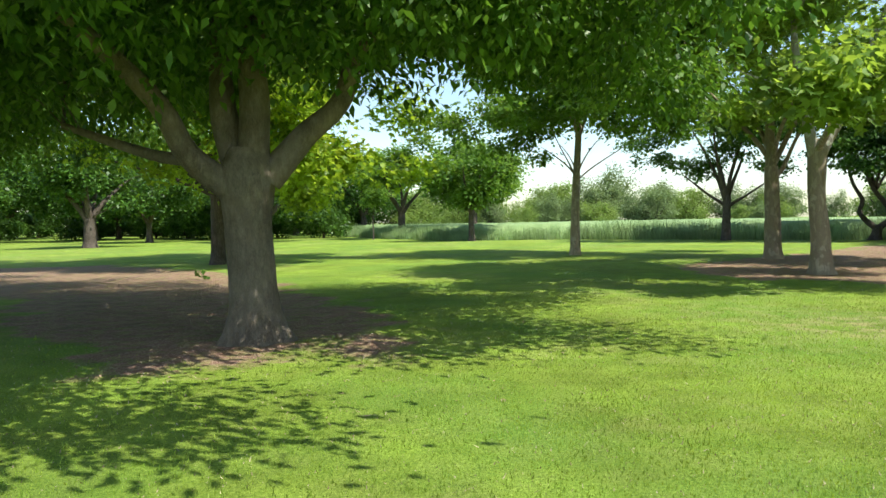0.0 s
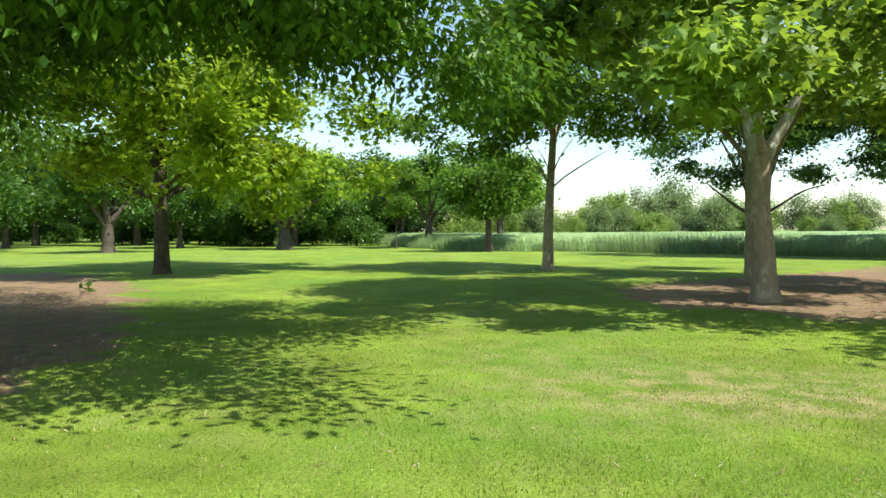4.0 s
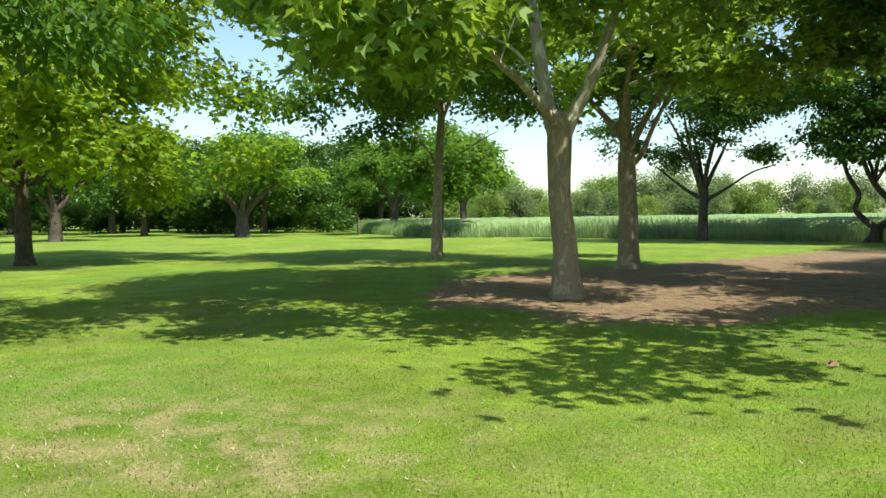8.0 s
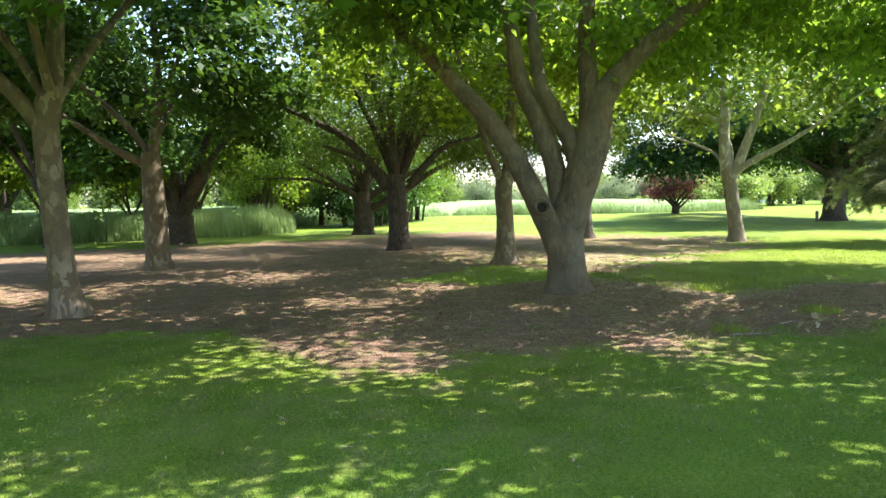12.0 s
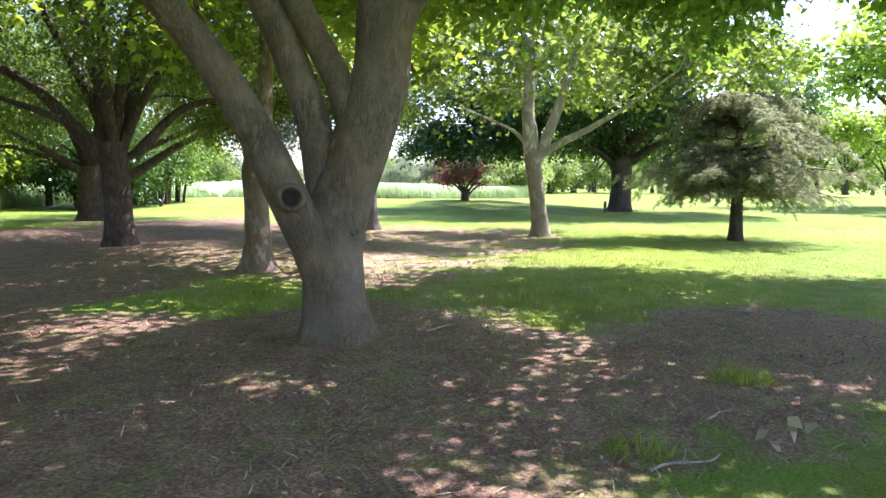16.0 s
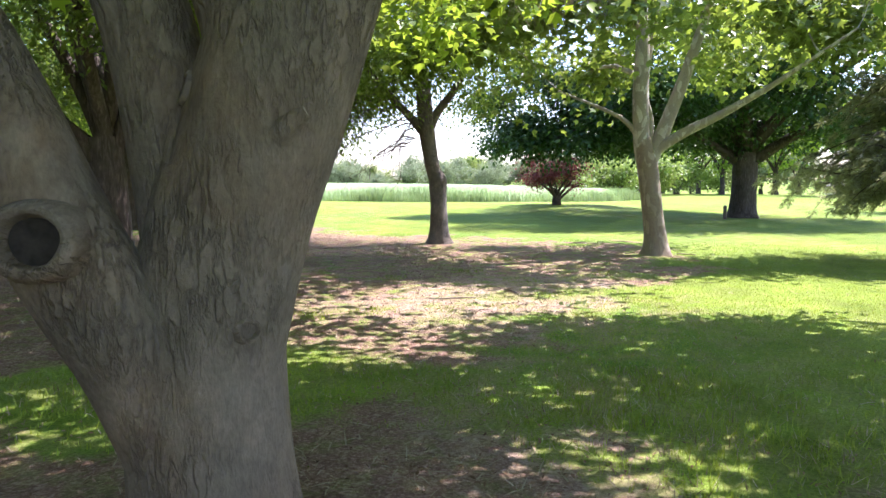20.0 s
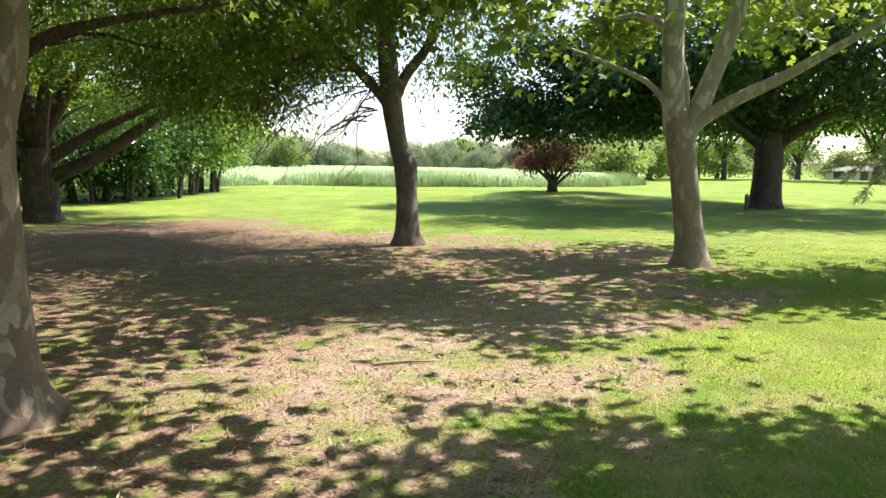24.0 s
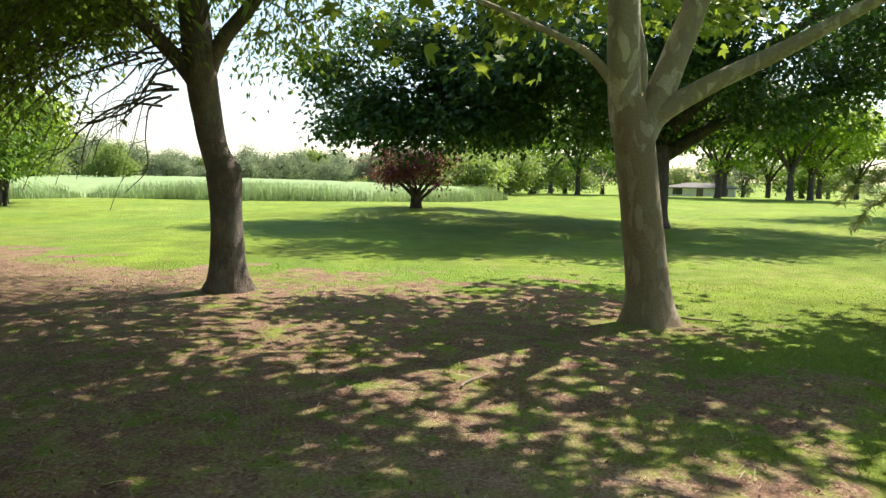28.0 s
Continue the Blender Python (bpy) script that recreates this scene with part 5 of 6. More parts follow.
def pine(x, y, seed):
    """A small pine: whorls of boughs with drooping brushes of needles."""
    rng = np.random.default_rng(seed)
    root = empty("pine_tree", x, y, 0, "small bushy pine with drooping grey-green needles, short trunk", "tree")
    line = smooth_line([(0, 0, -0.05, 0.18), (0.02, 0, 1.2, 0.14), (-0.03, 0.03, 2.4, 0.09), (0, 0, 3.6, 0.02)], 0.2)
    part("trunk", np_mesh("trunk", *tube(line, 12, rng, 0.12, 0.3), M_BARK_DARK, True), root)
    tubes, brushes = [], []
    for z in np.sort(rng.uniform(1.05, 3.5, 46)):
        for k in range(3):
            a = rng.uniform(0, 2 * math.pi)
            L = 2.7 * math.sqrt(max(0.03, 1 - ((z - 1.35) / 2.35) ** 2)) * rng.uniform(0.5, 1.08)
            c, e = math.cos(a), math.sin(a)
            end = z + rng.uniform(-0.1, 0.4) - 0.06 * L
            pts = [(0, 0, z, 0.03), (c * L * 0.45, e * L * 0.45, z + rng.uniform(0.05, 0.35), 0.018), (c * L * 0.8, e * L * 0.8, end + 0.05, 0.01), (c * L, e * L, end - rng.uniform(0.0, 0.25), 0.005)]
            ln = smooth_line(pts, 0.12)
            tubes.append(tube(ln, 5, rng))
            for q in np.linspace(0.3, 1.0, 8):
                p = ln[int(q * (len(ln) - 1)), :3]
                for side in (-1, 1):
                    b2 = a + side * rng.uniform(0.2, 1.3)
                    u = rng.uniform(0.16, 0.42) * (1.2 - 0.45 * q)
                    tip = p + np.array([math.cos(b2) * u, math.sin(b2) * u, -u * rng.uniform(-0.1, 1.3)])
                    tubes.append(tube(np.array([[*p, 0.006], [*((p + tip) / 2 + (0, 0, 0.04)), 0.004], [*tip, 0.003]]), 3, rng))
                    brushes.append((p, tip))
    tagged(part("twig_mass", np_mesh("twig_mass", *joined(tubes), M_BARK_DARK, True), root), kind="stuff")
    cs, ways = [], []
    for p, tip in brushes:
        q = rng.random((44, 1)) ** 0.7
        d = (tip - p) / np.linalg.norm(tip - p)
        w = d * 0.8 + rng.normal(0, 0.6, (44, 3))
        w /= np.linalg.norm(w, axis=1)[:, None]
        cs.append(p + (tip - p) * (0.1 + 1.0 * q) + w * 0.06)
        ways.append(w * 2.2)
    v, f = leaf_quads(np.vstack(cs), np.vstack(ways), rng, 0.15, 0.016, 0.35, 0.2)
    tagged(part("crown", np_mesh("crown", v, f, M_NEEDLE), root), kind="stuff")


pine(38.9, 7.15, 81)

# trees of the far park, left of the reeds
FAR_A = [(-3.95, 70.4, 2.4, 0.4, 4.6, 6.3, M_LEAF_MID), (2.2, 56.7, 2.4, 0.26, 3.6, 5.4, M_LEAF_MID), (2.8, 66.2, 2.4, 0.34, 3.8, 6.2, M_LEAF_MID),
         (-26.6, 55.3, 2.2, 0.5, 4.8, 5.6, M_LEAF_DEEP), (-15.7, 64.0, 1.6, 0.6, 6.0, 6.0, M_LEAF_A)]
for k, (tx, ty, h0, r0, cr, cz, fol) in enumerate(FAR_A):
    tree("park_tree", "leafy park tree with a dark trunk on the far lawn", "tree", tx, ty, stem(h0, r0, r0 * 0.8), forks(h0, r0 * 0.5, cr * 0.55, 3.0, 5, 90 + k), globe(cz, cr, cz * 0.55, 95 + k, 7), 100 + k,
         M_BARK_DARK, fol, clumps=190, per=50, leaf=(0.32, 0.25), spread=(0.5, 0.35), zmin=1.7 if k > 2 else 2.8, group="park trees", sides=12)

PARK_NW = [(-38.9, 54.5, 1.0), (-51.5, 82.5, 1.2), (-31.3, 91, 1.15), (-18.9, 77, 1.05), (-55, 108, 1.3), (-33, 108, 1.2), (-24, 84, 1.1), (-46, 70, 1.0), (-62, 92, 1.25), (-70, 70, 1.1), (-10, 92, 1.1), (-28, 70, 0.9), (-40, 84, 1.3), (-66, 112, 1.4), (-46, 118, 1.4), (-20, 100, 1.25), (-80, 96, 1.3), (-84, 124, 1.5), (-30, 126, 1.5), (-12, 112, 1.2), (-60, 132, 1.5)]
src = tree("park_tree", "dense green park tree shading the far lawn", "tree", -42.0, 95.0, stem(2.0, 0.34, 0.28), forks(2.0, 0.17, 3.0, 4.0, 6, 111), globe(5.8, 6.2, 4.8, 112, 10), 113, M_BARK_DARK, M_LEAF_DEEP,
           clumps=170, per=60, leaf=(0.36, 0.28), spread=(0.6, 0.4), zmin=0.6, family=2, group="park trees", sides=8, boughs=10, twigs=False, step=0.4)
for k, (tx, ty, s) in enumerate(PARK_NW):
    copy_thing(src, pose(tx, ty, 0, 0, 0, 67 * k) @ Matrix.Scale(s, 4))

screen = tree("far_bush", "dark dense bush closing the far side of the park", "bush", -90.0, 104.0, stem(0.8, 0.2, 0.15), forks(0.7, 0.1, 2.0, 2.2, 5, 191), globe(2.6, 4.4, 2.9, 192, 8), 193, M_BARK_DARK, M_LEAF_DEEP,
              clumps=120, per=44, leaf=(0.38, 0.3), spread=(0.6, 0.45), zmin=0.0, family=2, group="bushes behind the park trees", sides=6, boughs=6, twigs=False, step=0.4)
for k in range(22):
    q = k / 21
    copy_thing(screen, pose(-96 + 82 * q, 112 + 18 * math.sin(q * 3) + 3 * math.sin(k * 2.4), 0, 0, 0, 47 * k) @ Matrix.Scale(1.15 + 0.25 * math.sin(k * 1.7), 4))
for k, (tx, ty) in enumerate([(-25, 80), (-36, 92), (-30, 86), (-19, 84), (-44, 90), (-58, 96), (-13, 80), (-70, 84)]):
    copy_thing(screen, pose(tx, ty, 0, 0, 0, 61 * k) @ Matrix.Scale(0.7, 4))

# sapling beside the far trees, and its leaning stake
tree("sapling", "thin sapling in front of the far trees", "tree", -6.3, 66.2, stem(2.2, 0.08, 0.05), forks(2.0, 0.03, 0.9, 1.2, 4, 115), globe(3.6, 1.5, 1.3, 116, 4), 117, M_BARK_DARK, M_LEAF_MID, clumps=40, per=50, leaf=(0.22, 0.15),
     spread=(0.3, 0.25), zmin=1.8, sides=8, boughs=6, flare=0.1)

# woods behind the reeds
wood = tree("far_tree", "pale green tree of the woods behind the reeds", "tree", 20.0, 146.0, stem(1.6, 0.3, 0.22), forks(1.6, 0.14, 2.4, 2.6, 5, 121), globe(3.6, 4.8, 3.6, 122, 9), 123, M_BARK_DARK, M_LEAF_WILLOW,
            twigs=False, step=0.5, clumps=150, per=46, leaf=(0.34, 0.26), spread=(0.62, 0.5), zmin=0.05, family=2, group="woods behind the reeds", sides=6, boughs=6)
# leaf colour paled to imitate distance haze
wood_dark = tree("far_tree", "rounded tree of the woods behind the reeds, paled for haze", "tree", 34.0, 150.0, stem(1.4, 0.3, 0.22), forks(1.4, 0.14, 2.2, 3.0, 5, 124), globe(4.2, 4.5, 4.2, 125, 8), 126, M_BARK_DARK, M_LEAF_FAR,
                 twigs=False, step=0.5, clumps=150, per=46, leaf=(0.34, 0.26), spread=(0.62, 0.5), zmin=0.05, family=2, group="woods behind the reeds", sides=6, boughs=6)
# tree for the farthest rows, haze painted as greyer leaves
wood_pale = tree("far_tree", "tree of the distant woods beyond the reeds, greyed for haze", "tree", 160.0, 92.0, stem(1.4, 0.3, 0.22), forks(1.4, 0.14, 2.2, 3.0, 5, 127), globe(4.0, 5.2, 3.8, 128, 8), 129, M_BARK_DARK, M_LEAF_PALE,
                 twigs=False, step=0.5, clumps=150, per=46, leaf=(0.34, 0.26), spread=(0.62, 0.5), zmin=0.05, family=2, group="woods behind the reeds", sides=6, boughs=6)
rng = np.random.default_rng(7)
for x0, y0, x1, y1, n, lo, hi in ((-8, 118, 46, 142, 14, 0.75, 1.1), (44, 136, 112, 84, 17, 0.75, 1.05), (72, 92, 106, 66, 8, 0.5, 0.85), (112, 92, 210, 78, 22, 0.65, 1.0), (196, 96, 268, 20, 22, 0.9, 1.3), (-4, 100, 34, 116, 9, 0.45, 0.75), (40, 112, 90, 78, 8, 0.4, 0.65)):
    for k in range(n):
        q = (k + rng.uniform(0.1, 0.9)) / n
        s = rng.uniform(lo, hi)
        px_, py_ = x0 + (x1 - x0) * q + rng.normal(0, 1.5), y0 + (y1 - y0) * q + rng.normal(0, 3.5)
        # rows beyond x = 100 mostly take the haze-greyed tree
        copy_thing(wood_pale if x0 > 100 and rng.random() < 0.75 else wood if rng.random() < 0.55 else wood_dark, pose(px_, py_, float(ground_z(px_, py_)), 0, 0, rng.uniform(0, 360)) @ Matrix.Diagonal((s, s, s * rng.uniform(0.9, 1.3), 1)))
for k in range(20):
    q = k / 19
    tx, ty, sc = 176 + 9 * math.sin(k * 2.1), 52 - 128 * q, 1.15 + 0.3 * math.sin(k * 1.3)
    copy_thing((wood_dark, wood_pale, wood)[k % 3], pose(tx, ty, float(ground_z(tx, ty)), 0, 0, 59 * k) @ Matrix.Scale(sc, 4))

# trees of the lawn to the east
east = tree("park_tree", "tall park tree on the sunny lawn near the pale building", "tree", 100.2, 2.0, stem(2.5, 0.28, 0.24), forks(2.4, 0.15, 3.0, 3.6, 6, 131), globe(6.2, 5.4, 4.0, 132, 8), 133, M_BARK_DARK, M_LEAF_A, clumps=160, per=60,
            leaf=(0.34, 0.27), spread=(0.6, 0.4), zmin=2.2, family=3, group="park trees of the east lawn", sides=8, boughs=10, twigs=False, step=0.4)
for k, (tx, ty, s) in enumerate([(66.0, -5.0, 1.3), (96.8, -3.2, 1.0), (99.0, -5.4, 0.95), (128, -14, 1.2), (140, -22, 1.2), (104, 14.5, 0.9), (109, 9.5, 1.0), (118, 18, 1.1), (122, -2, 1.2), (118, -28, 1.2), (104, -20, 1.05), (150, 6, 1.4), (146, -12, 1.4), (132, 24, 1.2), (150, 30, 1.3)]):
    copy_thing(east, pose(tx, ty, float(ground_z(tx, ty)), 0, 0, 71 * k) @ Matrix.Scale(s, 4))
willow = tree("willow_bush", "low rounded willow bush at the edge of the reeds", "bush", 91.0, 23.0, stem(0.7, 0.3, 0.26), forks(0.6, 0.14, 1.8, 1.6, 6, 141), globe(2.3, 3.2, 1.7, 142, 7), 143, M_BARK_DARK, M_LEAF_WILLOW, twigs=False, step=0.4, family=2, clumps=110, per=36,
              leaf=(0.34, 0.18), spread=(0.45, 0.35), zmin=0.7, group="willow bushes", sides=8, boughs=12, hang=0.4)
for k, (tx, ty, s) in enumerate([(86.5, 22.0, 0.9), (95.5, 20.5, 1.05), (100, 24, 1.1), (83, 25.5, 0.75), (104, 19, 1.0)]):
    copy_thing(willow, pose(tx, ty, 0, 0, 0, 83 * k) @ Matrix.Scale(s, 4))

# the thicket on the point of lawn
for k, (tx, ty, cr, cz, fol, zm) in enumerate([(45.5, 39.8, 2.4, 2.4, M_LEAF_LIME, 0.4), (47.4, 34.4, 2.8, 2.3, M_LEAF_OAK, 0.15), (50.6, 35.2, 2.6, 2.7, M_LEAF_DEEP, 0.5), (53.4, 36.2, 2.6, 3.2, M_LEAF_MID, 1.1), (56.2, 37.4, 2.4, 2.9, M_LEAF_MID, 1.3)]):
    stems = []
    r2 = np.random.default_rng(150 + k)
    for j in range(7):
        ax, ay = r2.normal(0, 0.6, 2)
        stems.append([(ax, ay, -0.03, 0.09), (ax * 1.15, ay * 1.15, 0.9, 0.075), (ax * 1.5, ay * 1.5, 1.9, 0.05), (ax * 1.9, ay * 1.9, 3.0, 0.02)])
    tree("thicket_bush", "many-stemmed leafy bush at the reed edge", "bush", tx, ty, [(0, 0, -0.03, 0.1), (0.05, 0, 1.0, 0.08), (0.1, 0, 2.4, 0.03)], stems, globe(cz, cr, cz * 0.75, 160 + k, 6), 170 + k, M_BARK_DARK, fol, clumps=300, per=70,
         leaf=(0.2, 0.1), spread=(0.38, 0.3), zmin=zm, group="thicket", sides=8, boughs=10, flare=0.1, hang=0.3)
young = tree("young_tree", "bright green leafy young tree behind the grove", "tree", 34.6, 37.4, stem(1.2, 0.12, 0.09), forks(1.0, 0.06, 1.4, 1.8, 5, 181), globe(2.6, 2.0, 1.8, 182, 6), 183, M_BARK_DARK, M_LEAF_LIME, clumps=90, per=60, leaf=(0.2, 0.13),
     spread=(0.35, 0.25), zmin=0.7, sides=8, boughs=8, flare=0.2, group="young trees behind the grove")
for k, (tx, ty, sc) in enumerate([(37.6, 36.6, 1.35), (41.2, 35.8, 1.2), (43.0, 38.6, 1.6), (31.8, 39.6, 1.1), (48.6, 38.8, 1.5), (58.6, 38.6, 1.3)]):
    copy_thing(young, pose(tx, ty, 0, 0, 0, 77 * k) @ Matrix.Scale(sc, 4))
tree("low_bush", "low bright green bush at the edge of the reeds", "bush", 30.4, 40.0, stem(0.3, 0.06, 0.05), forks(0.25, 0.03, 0.8, 0.5, 5, 184), [(0, 0, 0.5, 1.5, 1.3, 0.45)], 185, M_BARK_DARK, M_LEAF_LIME, clumps=45, per=60, leaf=(0.16, 0.09),
     spread=(0.25, 0.15), zmin=0.25, sides=6, boughs=5, flare=0.1)

# ---- reeds ----
rng = np.random.default_rng(301)
bxs, bys = [], []
for (x0, y0), (x1, y1) in zip(REEDS[:16], REEDS[1:17]):
    n = int(620 * math.hypot(x1 - x0, y1 - y0))
    q, dp = rng.random(n), rng.exponential(3.0, n) - 0.6
    ln = math.hypot(x1 - x0, y1 - y0)
    bxs.append(x0 + (x1 - x0) * q - (y1 - y0) / ln * dp)
    bys.append(y0 + (y1 - y0) * q + (x1 - x0) / ln * dp)
bx, by = np.concatenate(bxs), np.concatenate(bys)
dep = inside(bx, by, REEDS)
bx, by, dep = bx[dep > 0.02], by[dep > 0.02], dep[dep > 0.02]
edge_h = 1.5 - 0.42 * smooth01(bx, 46, 60)
h = edge_h * rng.uniform(0.72, 1.12, len(bx)) * (0.55 + 0.45 * smooth01(dep + (fbm(bx * 0.4, by * 0.4, 41, 2) - 0.5) * 1.5, 0.0, 1.2)) * (0.9 + 0.25 * (fbm(bx * 0.12, by * 0.12, 43, 2) - 0.5) * 2)
ang = rng.uniform(0, 2 * math.pi, len(bx))
w = rng.uniform(0.016, 0.034, len(bx)) * (1 + smooth01(dep, 2, 20) * 1.5)
lean = rng.normal(0, 0.14, (len(bx), 2))
lean[:, 0] -= 0.08
base = np.stack([bx, by, np.zeros(len(bx)) - 0.05], -1)
sd = np.stack([np.cos(ang) * w, np.sin(ang) * w, np.zeros(len(bx))], -1)
top = base + np.stack([lean[:, 0] * h, lean[:, 1] * h, h], -1)
v = np.stack([base - sd, base + sd, top], 1).reshape(-1, 3)
bed = empty("reed_bed", 30, 60, 0, "wide bed of tall pale green reeds beyond the lawn", "reeds", kind="stuff")
blades = part("reed_blades", np_mesh("reed_blades", v - np.array([30, 60, 0]), np.arange(len(v)).reshape(-1, 3), M_REED), bed)
tagged(blades, kind="stuff")
rx, ry = np.arange(-14, 152, 1.2), np.arange(18, 192, 1.2)
RX, RY = np.meshgrid(rx, ry)
dd = inside(RX.ravel(), RY.ravel(), REEDS)
top_h = (1.22 - 0.4 * smooth01(RX.ravel(), 46, 60)) * smooth01(dd, 0.4, 2.6) + 0.28 * (fbm(RX.ravel() * 0.5, RY.ravel() * 0.5, 47, 3) - 0.5) - 0.3 * (dd < 0.4)
ii = np.arange(len(rx) * len(ry)).reshape(len(ry), len(rx))
qd = np.stack([ii[:-1, :-1], ii[:-1, 1:], ii[1:, 1:], ii[1:, :-1]], -1).reshape(-1, 4)
qd = qd[(dd[qd] > -0.8).all(1)]
used = np.unique(qd)
lut = np.zeros(len(dd), np.int64)
lut[used] = np.arange(len(used))
v = np.stack([RX.ravel(), RY.ravel(), top_h], -1)[used] - np.array([30, 60, 0])
tagged(part("reed_canopy", np_mesh("reed_canopy", v, lut[qd], M_REED_BED, True), bed), kind="stuff")


# ---- grass blades near the way ----
def path_dist(x, y):
    best = np.full(np.shape(x), 1e9)
    for (x0, y0), (x1, y1) in zip(WALKED, WALKED[1:]):
        dx, dy = x1 - x0, y1 - y0
        s = np.clip(((x - x0) * dx + (y - y0) * dy) / (dx * dx + dy * dy), 0, 1)
        best = np.minimum(best, np.hypot(x - x0 - s * dx, y - y0 - s * dy))
    return best




def blades_mesh(name, x, y, h, w, rng, mat, lean=0.55):
    n = len(x)
    a = rng.uniform(0, 2 * math.pi, n)
    p = np.stack([x, y, ground_z(x, y) - 0.004], -1)
    sd = np.stack([np.cos(a) * w, np.sin(a) * w, np.zeros(n)], -1) * 0.5
    b = rng.uniform(0, 2 * math.pi, n)
    ln = np.abs(rng.normal(0, lean, n))
    tip = p + np.stack([np.cos(b) * ln * h, np.sin(b) * ln * h, h], -1)
    v = np.stack([p - sd, p + sd, tip], 1).reshape(-1, 3)
    return np_mesh(name, v, np.arange(3 * n).reshape(-1, 3), mat)


rng = np.random.default_rng(401)
N = 2200000
x, y = rng.uniform(-6, 42, N), rng.uniform(1.5, 24, N)
d = path_dist(x, y)
wgt = np.where(x < 13.5, smooth01(d, 1.4, 2.2) * np.exp(-np.maximum(d - 2.2, 0) / 3.2), np.exp(-d / 3.6))
keep = rng.random(N) < wgt * 0.95
x, y, d = x[keep], y[keep], d[keep]
br = bare_at(x, y)
keep = rng.random(len(x)) > np.clip(br * 1.3, 0, np.where(x < 27.5, 0.998, 0.985))
x, y, d = x[keep][:440000], y[keep][:440000], d[keep][:440000]
thin = smooth01(inside(x, y, LUSH), -0.6, 0.3) * smooth01(0.55 - fbm(x * 1.9, y * 1.9, 67, 3), 0.0, 0.12)
keep = rng.random(len(x)) > 0.6 * thin
x, y, d = x[keep], y[keep], d[keep]
lush = smooth01(inside(x, y, LUSH) + 0.6 * (fbm(x, y, 61, 2) - 0.5), -0.3, 0.6)
hh = (0.013 + 0.024 * rng.random(len(x)) ** 1.5) * (0.7 + 0.7 * fbm(x * 1.3, y * 1.3, 63, 2)) * (1 + 1.5 * lush)
ww = rng.uniform(0.005, 0.009, len(x)) * (1 + 0.12 * d)
dry = rng.random(len(x)) < 0.08 + 0.1 * lush + 0.6 * np.clip(dry_at(x, y) - 0.5, 0, 0.8)
tagged(new("lawn_grass", blades_mesh("lawn_grass", x[~dry], y[~dry], hh[~dry], ww[~dry], rng, M_GRASS)), "short bright green grass blades of the mown lawn", "grass", kind="stuff")
tagged(new("dry_grass", blades_mesh("dry_grass", x[dry], y[dry], hh[dry] * 0.8, ww[dry], rng, M_STRAW, 1.1)), "dry straw-coloured grass blades among the green lawn", "grass", kind="stuff")

# ---- litter on the bare soil ----
N = 260000
x, y = rng.uniform(-6, 43, N), rng.uniform(5, 24, N)
d = path_dist(x, y)
keep = (rng.random(N) < np.exp(-d / 5.0)) & (rng.random(N) < bare_at(x, y) * 0.9 + 0.03)
x, y = x[keep][:42000], y[keep][:42000]
cen = np.stack([x, y, ground_z(x, y) + rng.uniform(0.004, 0.014, len(x))], -1)
out = np.stack([*rng.normal(0, 1, (2, len(x))), np.zeros(len(x))], -1)
v, f = leaf_quads(cen, out, rng, 0.04, 0.018, 0.0, 0.95)
tagged(new("leaf_litter", np_mesh("leaf_litter", v, f, M_LITTER)), "scattered dry brown leaves and bark bits on soil", "litter", kind="stuff")
sel = rng.random(len(x)) < 0.3 + 0.6 * np.clip(dry_at(x, y) - 0.6, 0, 0.7)
v, f = leaf_quads(cen[sel] + np.array([0.03, 0.02, 0.004]), out[sel], rng, 0.17, 0.007, 0.0, 0.9)
tagged(new("straw_litter", np_mesh("straw_litter", v, f, M_STRAW)), "scattered pale straw and fine twigs on soil", "litter", kind="stuff")


# ---- small things ----
def fallen_stick(x, y, a, length, r, seed, label):
    rng = np.random.default_rng(seed)
    pts = [(q * length * math.cos(a) + rng.normal(0, 0.02), q * length * math.sin(a) + rng.normal(0, 0.02), r * 0.9 + 0.006, r * (1 - 0.6 * q)) for q in np.linspace(0, 1, 5)]
    root = empty("fallen_stick", x, y, float(ground_z(x, y)), label, "stick", "fallen sticks")
    part("stick", np_mesh("stick", *tube(smooth_line(pts, 0.08), 7, rng, 0.15), M_DEADWOOD, True), root)
    q = pts[2]
    fork = [(q[0], q[1], q[2], r * 0.5), (q[0] + 0.25 * length * math.cos(a + 0.7), q[1] + 0.25 * length * math.sin(a + 0.7), q[2] + 0.03, r * 0.2)]
    part("side_twig", np_mesh("side_twig", *tube(smooth_line(fork, 0.08), 5, rng), M_DEADWOOD, True), root)


for k, (sx, sy, a, ln, r) in enumerate([(31.3, 13.85, -0.9, 0.5, 0.014), (33.15, 12.35, -0.7, 0.62, 0.012), (33.3, 13.0, -1.2, 0.4, 0.01), (38.7, 11.75, -1.9, 0.5, 0.013), (32.2, 13.1, 0.8, 0.55, 0.012), (25.35, 11.1, -0.4, 0.45, 0.012), (23.6, 8.6, -0.5, 0.4, 0.01),
                                     (22.6, 8.9, -0.8, 0.5, 0.011), (35.4, 13.6, -0.3, 0.5, 0.011)]):
    fallen_stick(sx, sy, a, ln, r, 500 + k, "thin dry fallen stick lying on the bare soil")


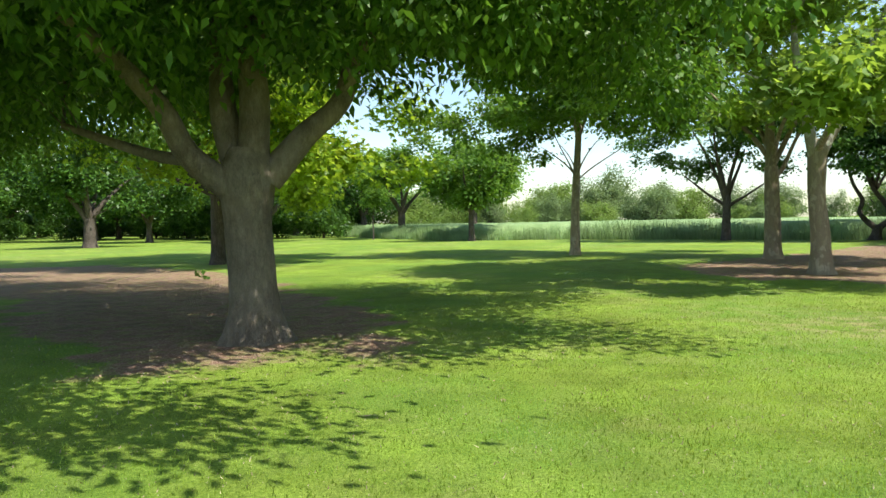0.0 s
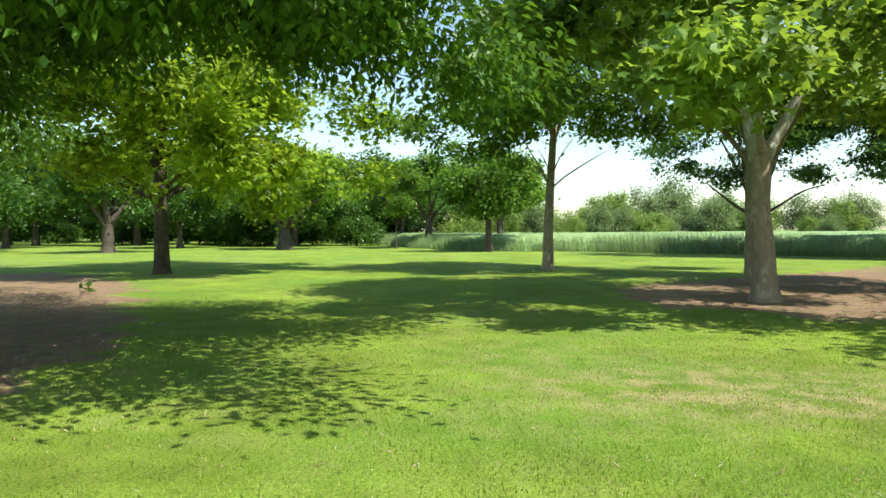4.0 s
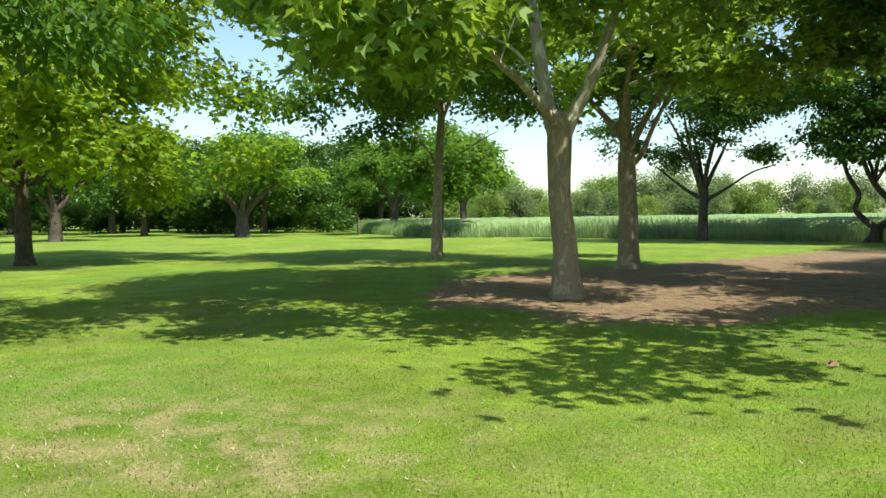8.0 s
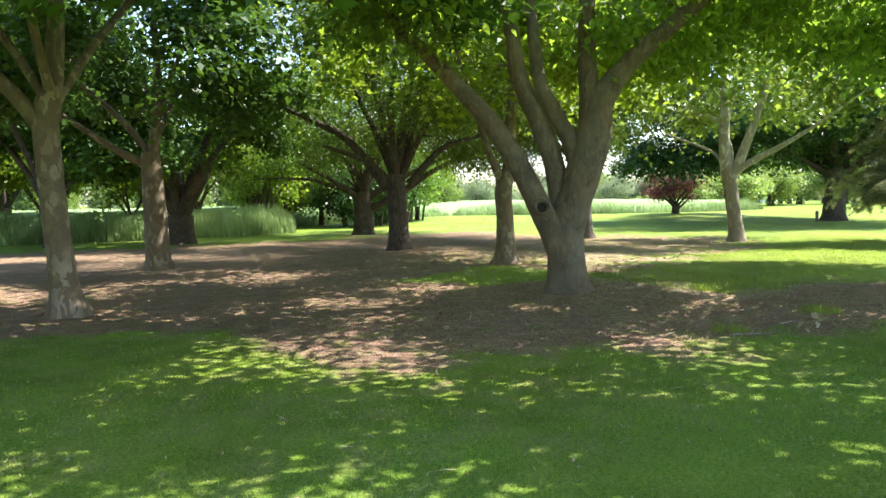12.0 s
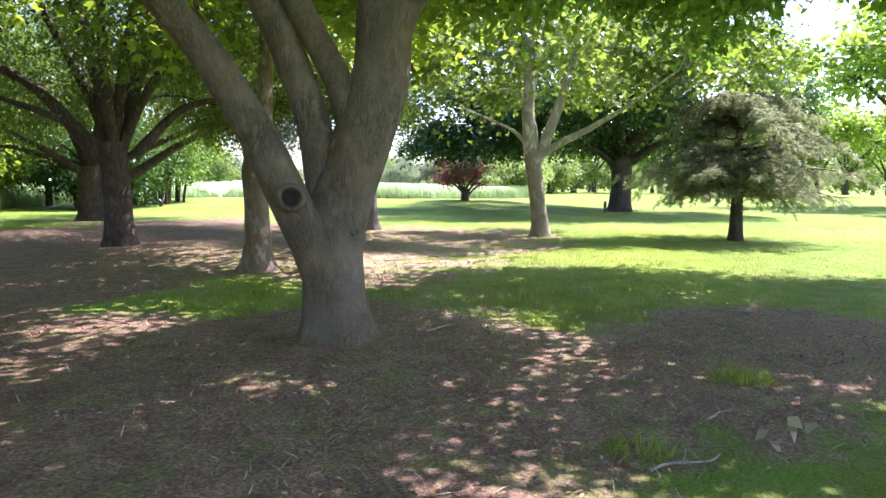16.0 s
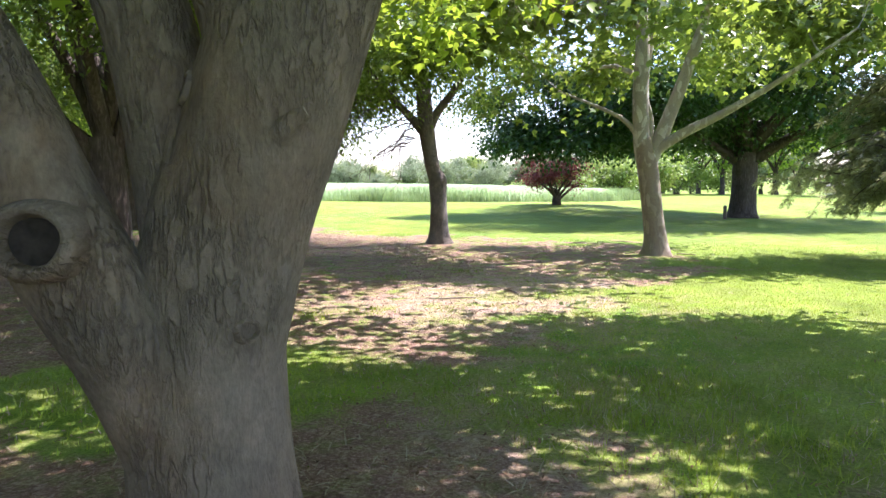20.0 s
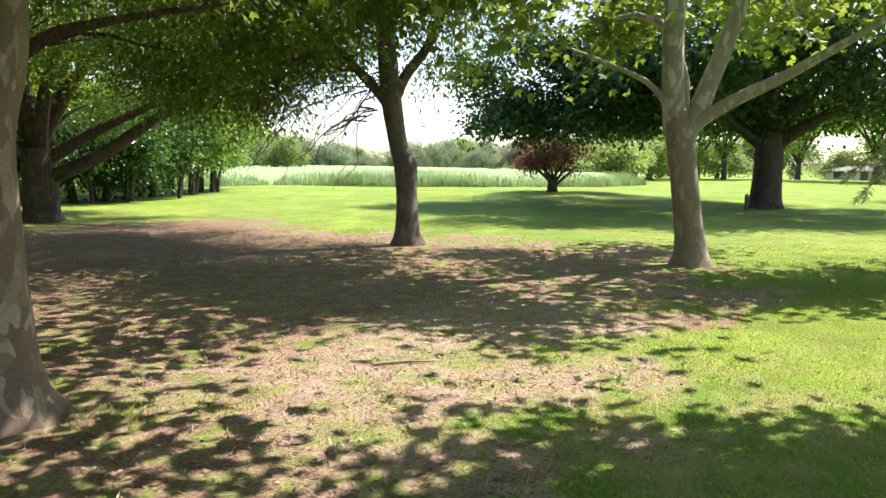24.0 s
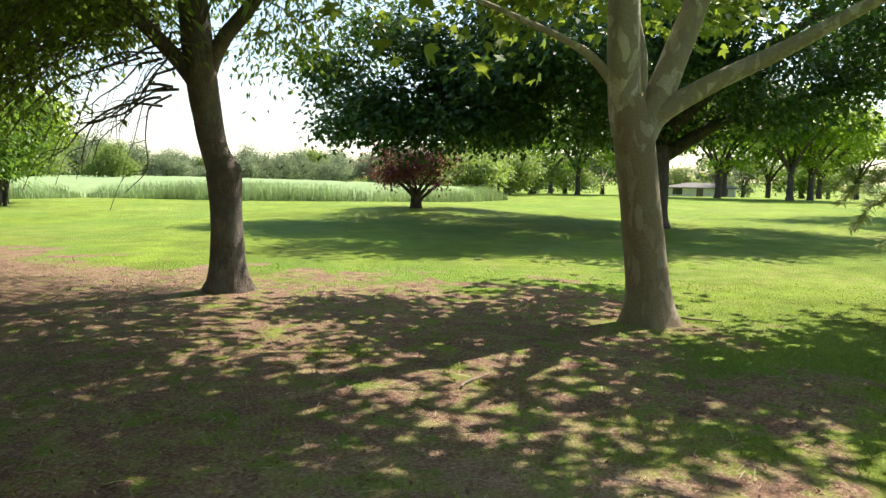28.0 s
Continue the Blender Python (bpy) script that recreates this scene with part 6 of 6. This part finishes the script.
def grass_tuft(x, y, n, r, h, seed, label):
    rng = np.random.default_rng(seed)
    a, q = rng.uniform(0, 2 * math.pi, n), r * np.sqrt(rng.random(n))
    px_, py_ = q * np.cos(a), q * np.sin(a)
    root = empty("grass_tuft", x, y, 0, label, "grass", "grass tufts")
    me = blades_mesh("tuft_blade", px_ + x, py_ + y, h * rng.uniform(0.5, 1.1, n), np.full(n, 0.008), rng, M_GRASS, 0.8)
    me.transform(Matrix.Translation((-x, -y, 0)))
    tagged(part("tuft_blade", me, root), kind="stuff")


for k, (tx, ty, n, r, h) in enumerate([(13.5, 11.45, 380, 0.3, 0.06), (13.95, 11.3, 160, 0.2, 0.055), (22.9, 9.0, 160, 0.2, 0.12), (24.7, 8.3, 220, 0.25, 0.14), (30.2, 14.2, 160, 0.3, 0.06), (29.6, 14.7, 160, 0.28, 0.07), (32.4, 12.6, 140, 0.3, 0.05), (31.2, 12.9, 90, 0.22, 0.05), (31.0, 11.9, 120, 0.26, 0.05), (31.9, 12.0, 150, 0.3, 0.055), (32.3, 11.3, 200, 0.4, 0.055), (30.7, 13.4, 80, 0.2, 0.05), (33.4, 13.4, 120, 0.3, 0.05), (34.2, 14.6, 120, 0.3, 0.05), (33.0, 15.4, 100, 0.26, 0.05), (35.6, 13.2, 110, 0.28, 0.05), (36.2, 14.8, 120, 0.3, 0.05), (34.9, 12.3, 120, 0.3, 0.05)]):
    grass_tuft(tx, ty, n, r, h, 520 + k, "tuft of long green grass standing above the lawn")

def fallen_sprig(x, y, h, n, size, seed, mat, label):
    """A broken-off twig with its leaves, lying or standing on the ground."""
    rng = np.random.default_rng(seed)
    root = empty("fallen_sprig", x, y, float(ground_z(x, y)), label, "twig", "fallen sprigs")
    a = rng.uniform(0, 2 * math.pi)
    pts = [(0, 0, -0.01, 0.008), (0.08 * math.cos(a), 0.08 * math.sin(a), h * 0.5, 0.006), (0.2 * math.cos(a), 0.2 * math.sin(a), h, 0.003)]
    part("stalk", np_mesh("stalk", *tube(smooth_line(pts, 0.04), 5, rng), M_DEADWOOD, True), root)
    for k in range(n):
        q = (k + 0.5) / n
        c = np.array([[0.2 * q * math.cos(a) + rng.normal(0, size * 0.6), 0.2 * q * math.sin(a) + rng.normal(0, size * 0.6), 0.02 + h * q * 0.7]])
        v, f = leaf_quads(c, rng.normal(0, 1, (1, 3)), rng, size * 1.3, size, 0.1, 0.5)
        v[:, 2] = np.maximum(v[:, 2], 0.008)
        part("leaf", np_mesh("leaf", v, f, mat), root)


fallen_sprig(31.57, 12.22, 0.08, 9, 0.07, 561, M_LEAF_FAR, "broken leafy plane twig lying on straw-covered soil")
fallen_sprig(23.2, 8.25, 0.28, 8, 0.08, 562, M_STRAW, "dry broken twig with pale withered leaves on soil")
fallen_sprig(12.15, 12.61, 0.015, 16, 0.055, 563, M_LITTER, "small heap of brown fallen leaves on the lawn")
fallen_sprig(31.3, 13.0, 0.04, 3, 0.06, 564, M_STRAW, "pale dry fallen leaf on the bare soil")
fallen_sprig(-6.73, 20.58, 0.3, 12, 0.14, 565, M_LEAF_DEEP, "dark leafy shoot standing at the edge of soil")

post = empty("marker_post", 53.2, 11.55, float(ground_z(53.2, 11.55)), "short weathered wooden post beside the oak", "post")
bm = bmesh.new()
bmesh.ops.create_cube(bm, size=1, matrix=Matrix.Translation((0, 0, 0.22)) @ Matrix.Diagonal((0.13, 0.13, 0.5, 1)))
bmesh.ops.bevel(bm, geom=bm.edges[:], offset=0.015, segments=1, affect="EDGES")
part_bm("shaft", bm, M_POST, post)
bm = bmesh.new()
bmesh.ops.create_cone(bm, cap_ends=True, segments=4, radius1=0.105, radius2=0.02, depth=0.06, matrix=pose(0, 0, 0.5, 0, 0, 45))
part_bm("cap", bm, M_POST, post)


def low_house(x, y, turn, w, dp, h, label):
    """A single-storey building: walls, hipped roof, windows and a door."""
    root = empty("house", x, y, float(ground_z(x, y)), label, "house")
    root.rotation_euler = (0, 0, radians(turn))
    bm = bmesh.new()
    bmesh.ops.create_cube(bm, size=1, matrix=Matrix.Translation((0, 0, h / 2)) @ Matrix.Diagonal((w, dp, h, 1)))
    part_bm("wall", bm, M_WALL, root)
    bm = bmesh.new()
    o = 0.6
    low = [bm.verts.new(p) for p in ((-w / 2 - o, -dp / 2 - o, h), (w / 2 + o, -dp / 2 - o, h), (w / 2 + o, dp / 2 + o, h), (-w / 2 - o, dp / 2 + o, h))]
    low2 = [bm.verts.new(q.co + Vector((0, 0, 0.15))) for q in low]
    r1, r2 = bm.verts.new((-w / 2 + dp / 2, 0, h + dp * 0.16)), bm.verts.new((w / 2 - dp / 2, 0, h + dp * 0.16))
    bm.faces.new(low[::-1])
    for k in range(4):
        bm.faces.new((low[k], low[(k + 1) % 4], low2[(k + 1) % 4], low2[k]))
    bm.faces.new((low2[0], low2[1], r2, r1))
    bm.faces.new((low2[1], low2[2], r2))
    bm.faces.new((low2[2], low2[3], r1, r2))
    bm.faces.new((low2[3], low2[0], r1))
    part_bm("roof", bm, M_ROOF, root)
    n = max(2, int(w // 3))
    for k in range(n):
        cx = -w / 2 + (k + 0.5) * w / n
        name = "door" if k == n // 2 else "window"
        ww_, hh_, zz = (1.0, 2.05, 1.03) if name == "door" else (1.4, 1.1, 1.5)
        for side in (-1, 1):
            bm = bmesh.new()
            bmesh.ops.create_cube(bm, size=1, matrix=Matrix.Translation((cx, side * (dp / 2 + 0.02), zz)) @ Matrix.Diagonal((ww_, 0.08, hh_, 1)))
            leaf = part_bm(name, bm, M_GLASS_DARK if name == "window" else M_POST, root)
            bm = bmesh.new()
            for ex, ez, sx, sz in ((0, hh_ / 2, ww_ + 0.16, 0.08), (0, -hh_ / 2, ww_ + 0.16, 0.08), (-ww_ / 2, 0, 0.08, hh_), (ww_ / 2, 0, 0.08, hh_)):
                bmesh.ops.create_cube(bm, size=1, matrix=Matrix.Translation((cx + ex, side * (dp / 2 + 0.05), zz + ez)) @ Matrix.Diagonal((sx, 0.1, sz, 1)))
            part_bm("frame", bm, M_WALL, leaf)


low_house(141, -2.0, 78, 9, 5, 1.9, "long low pale building with grey roof behind lawn")
low_house(222, 62.0, 70, 14, 9, 2.6, "distant low house with grey roof among trees")
low_house(216, 46.0, 75, 12, 8, 2.6, "distant pale low house beyond the reeds")
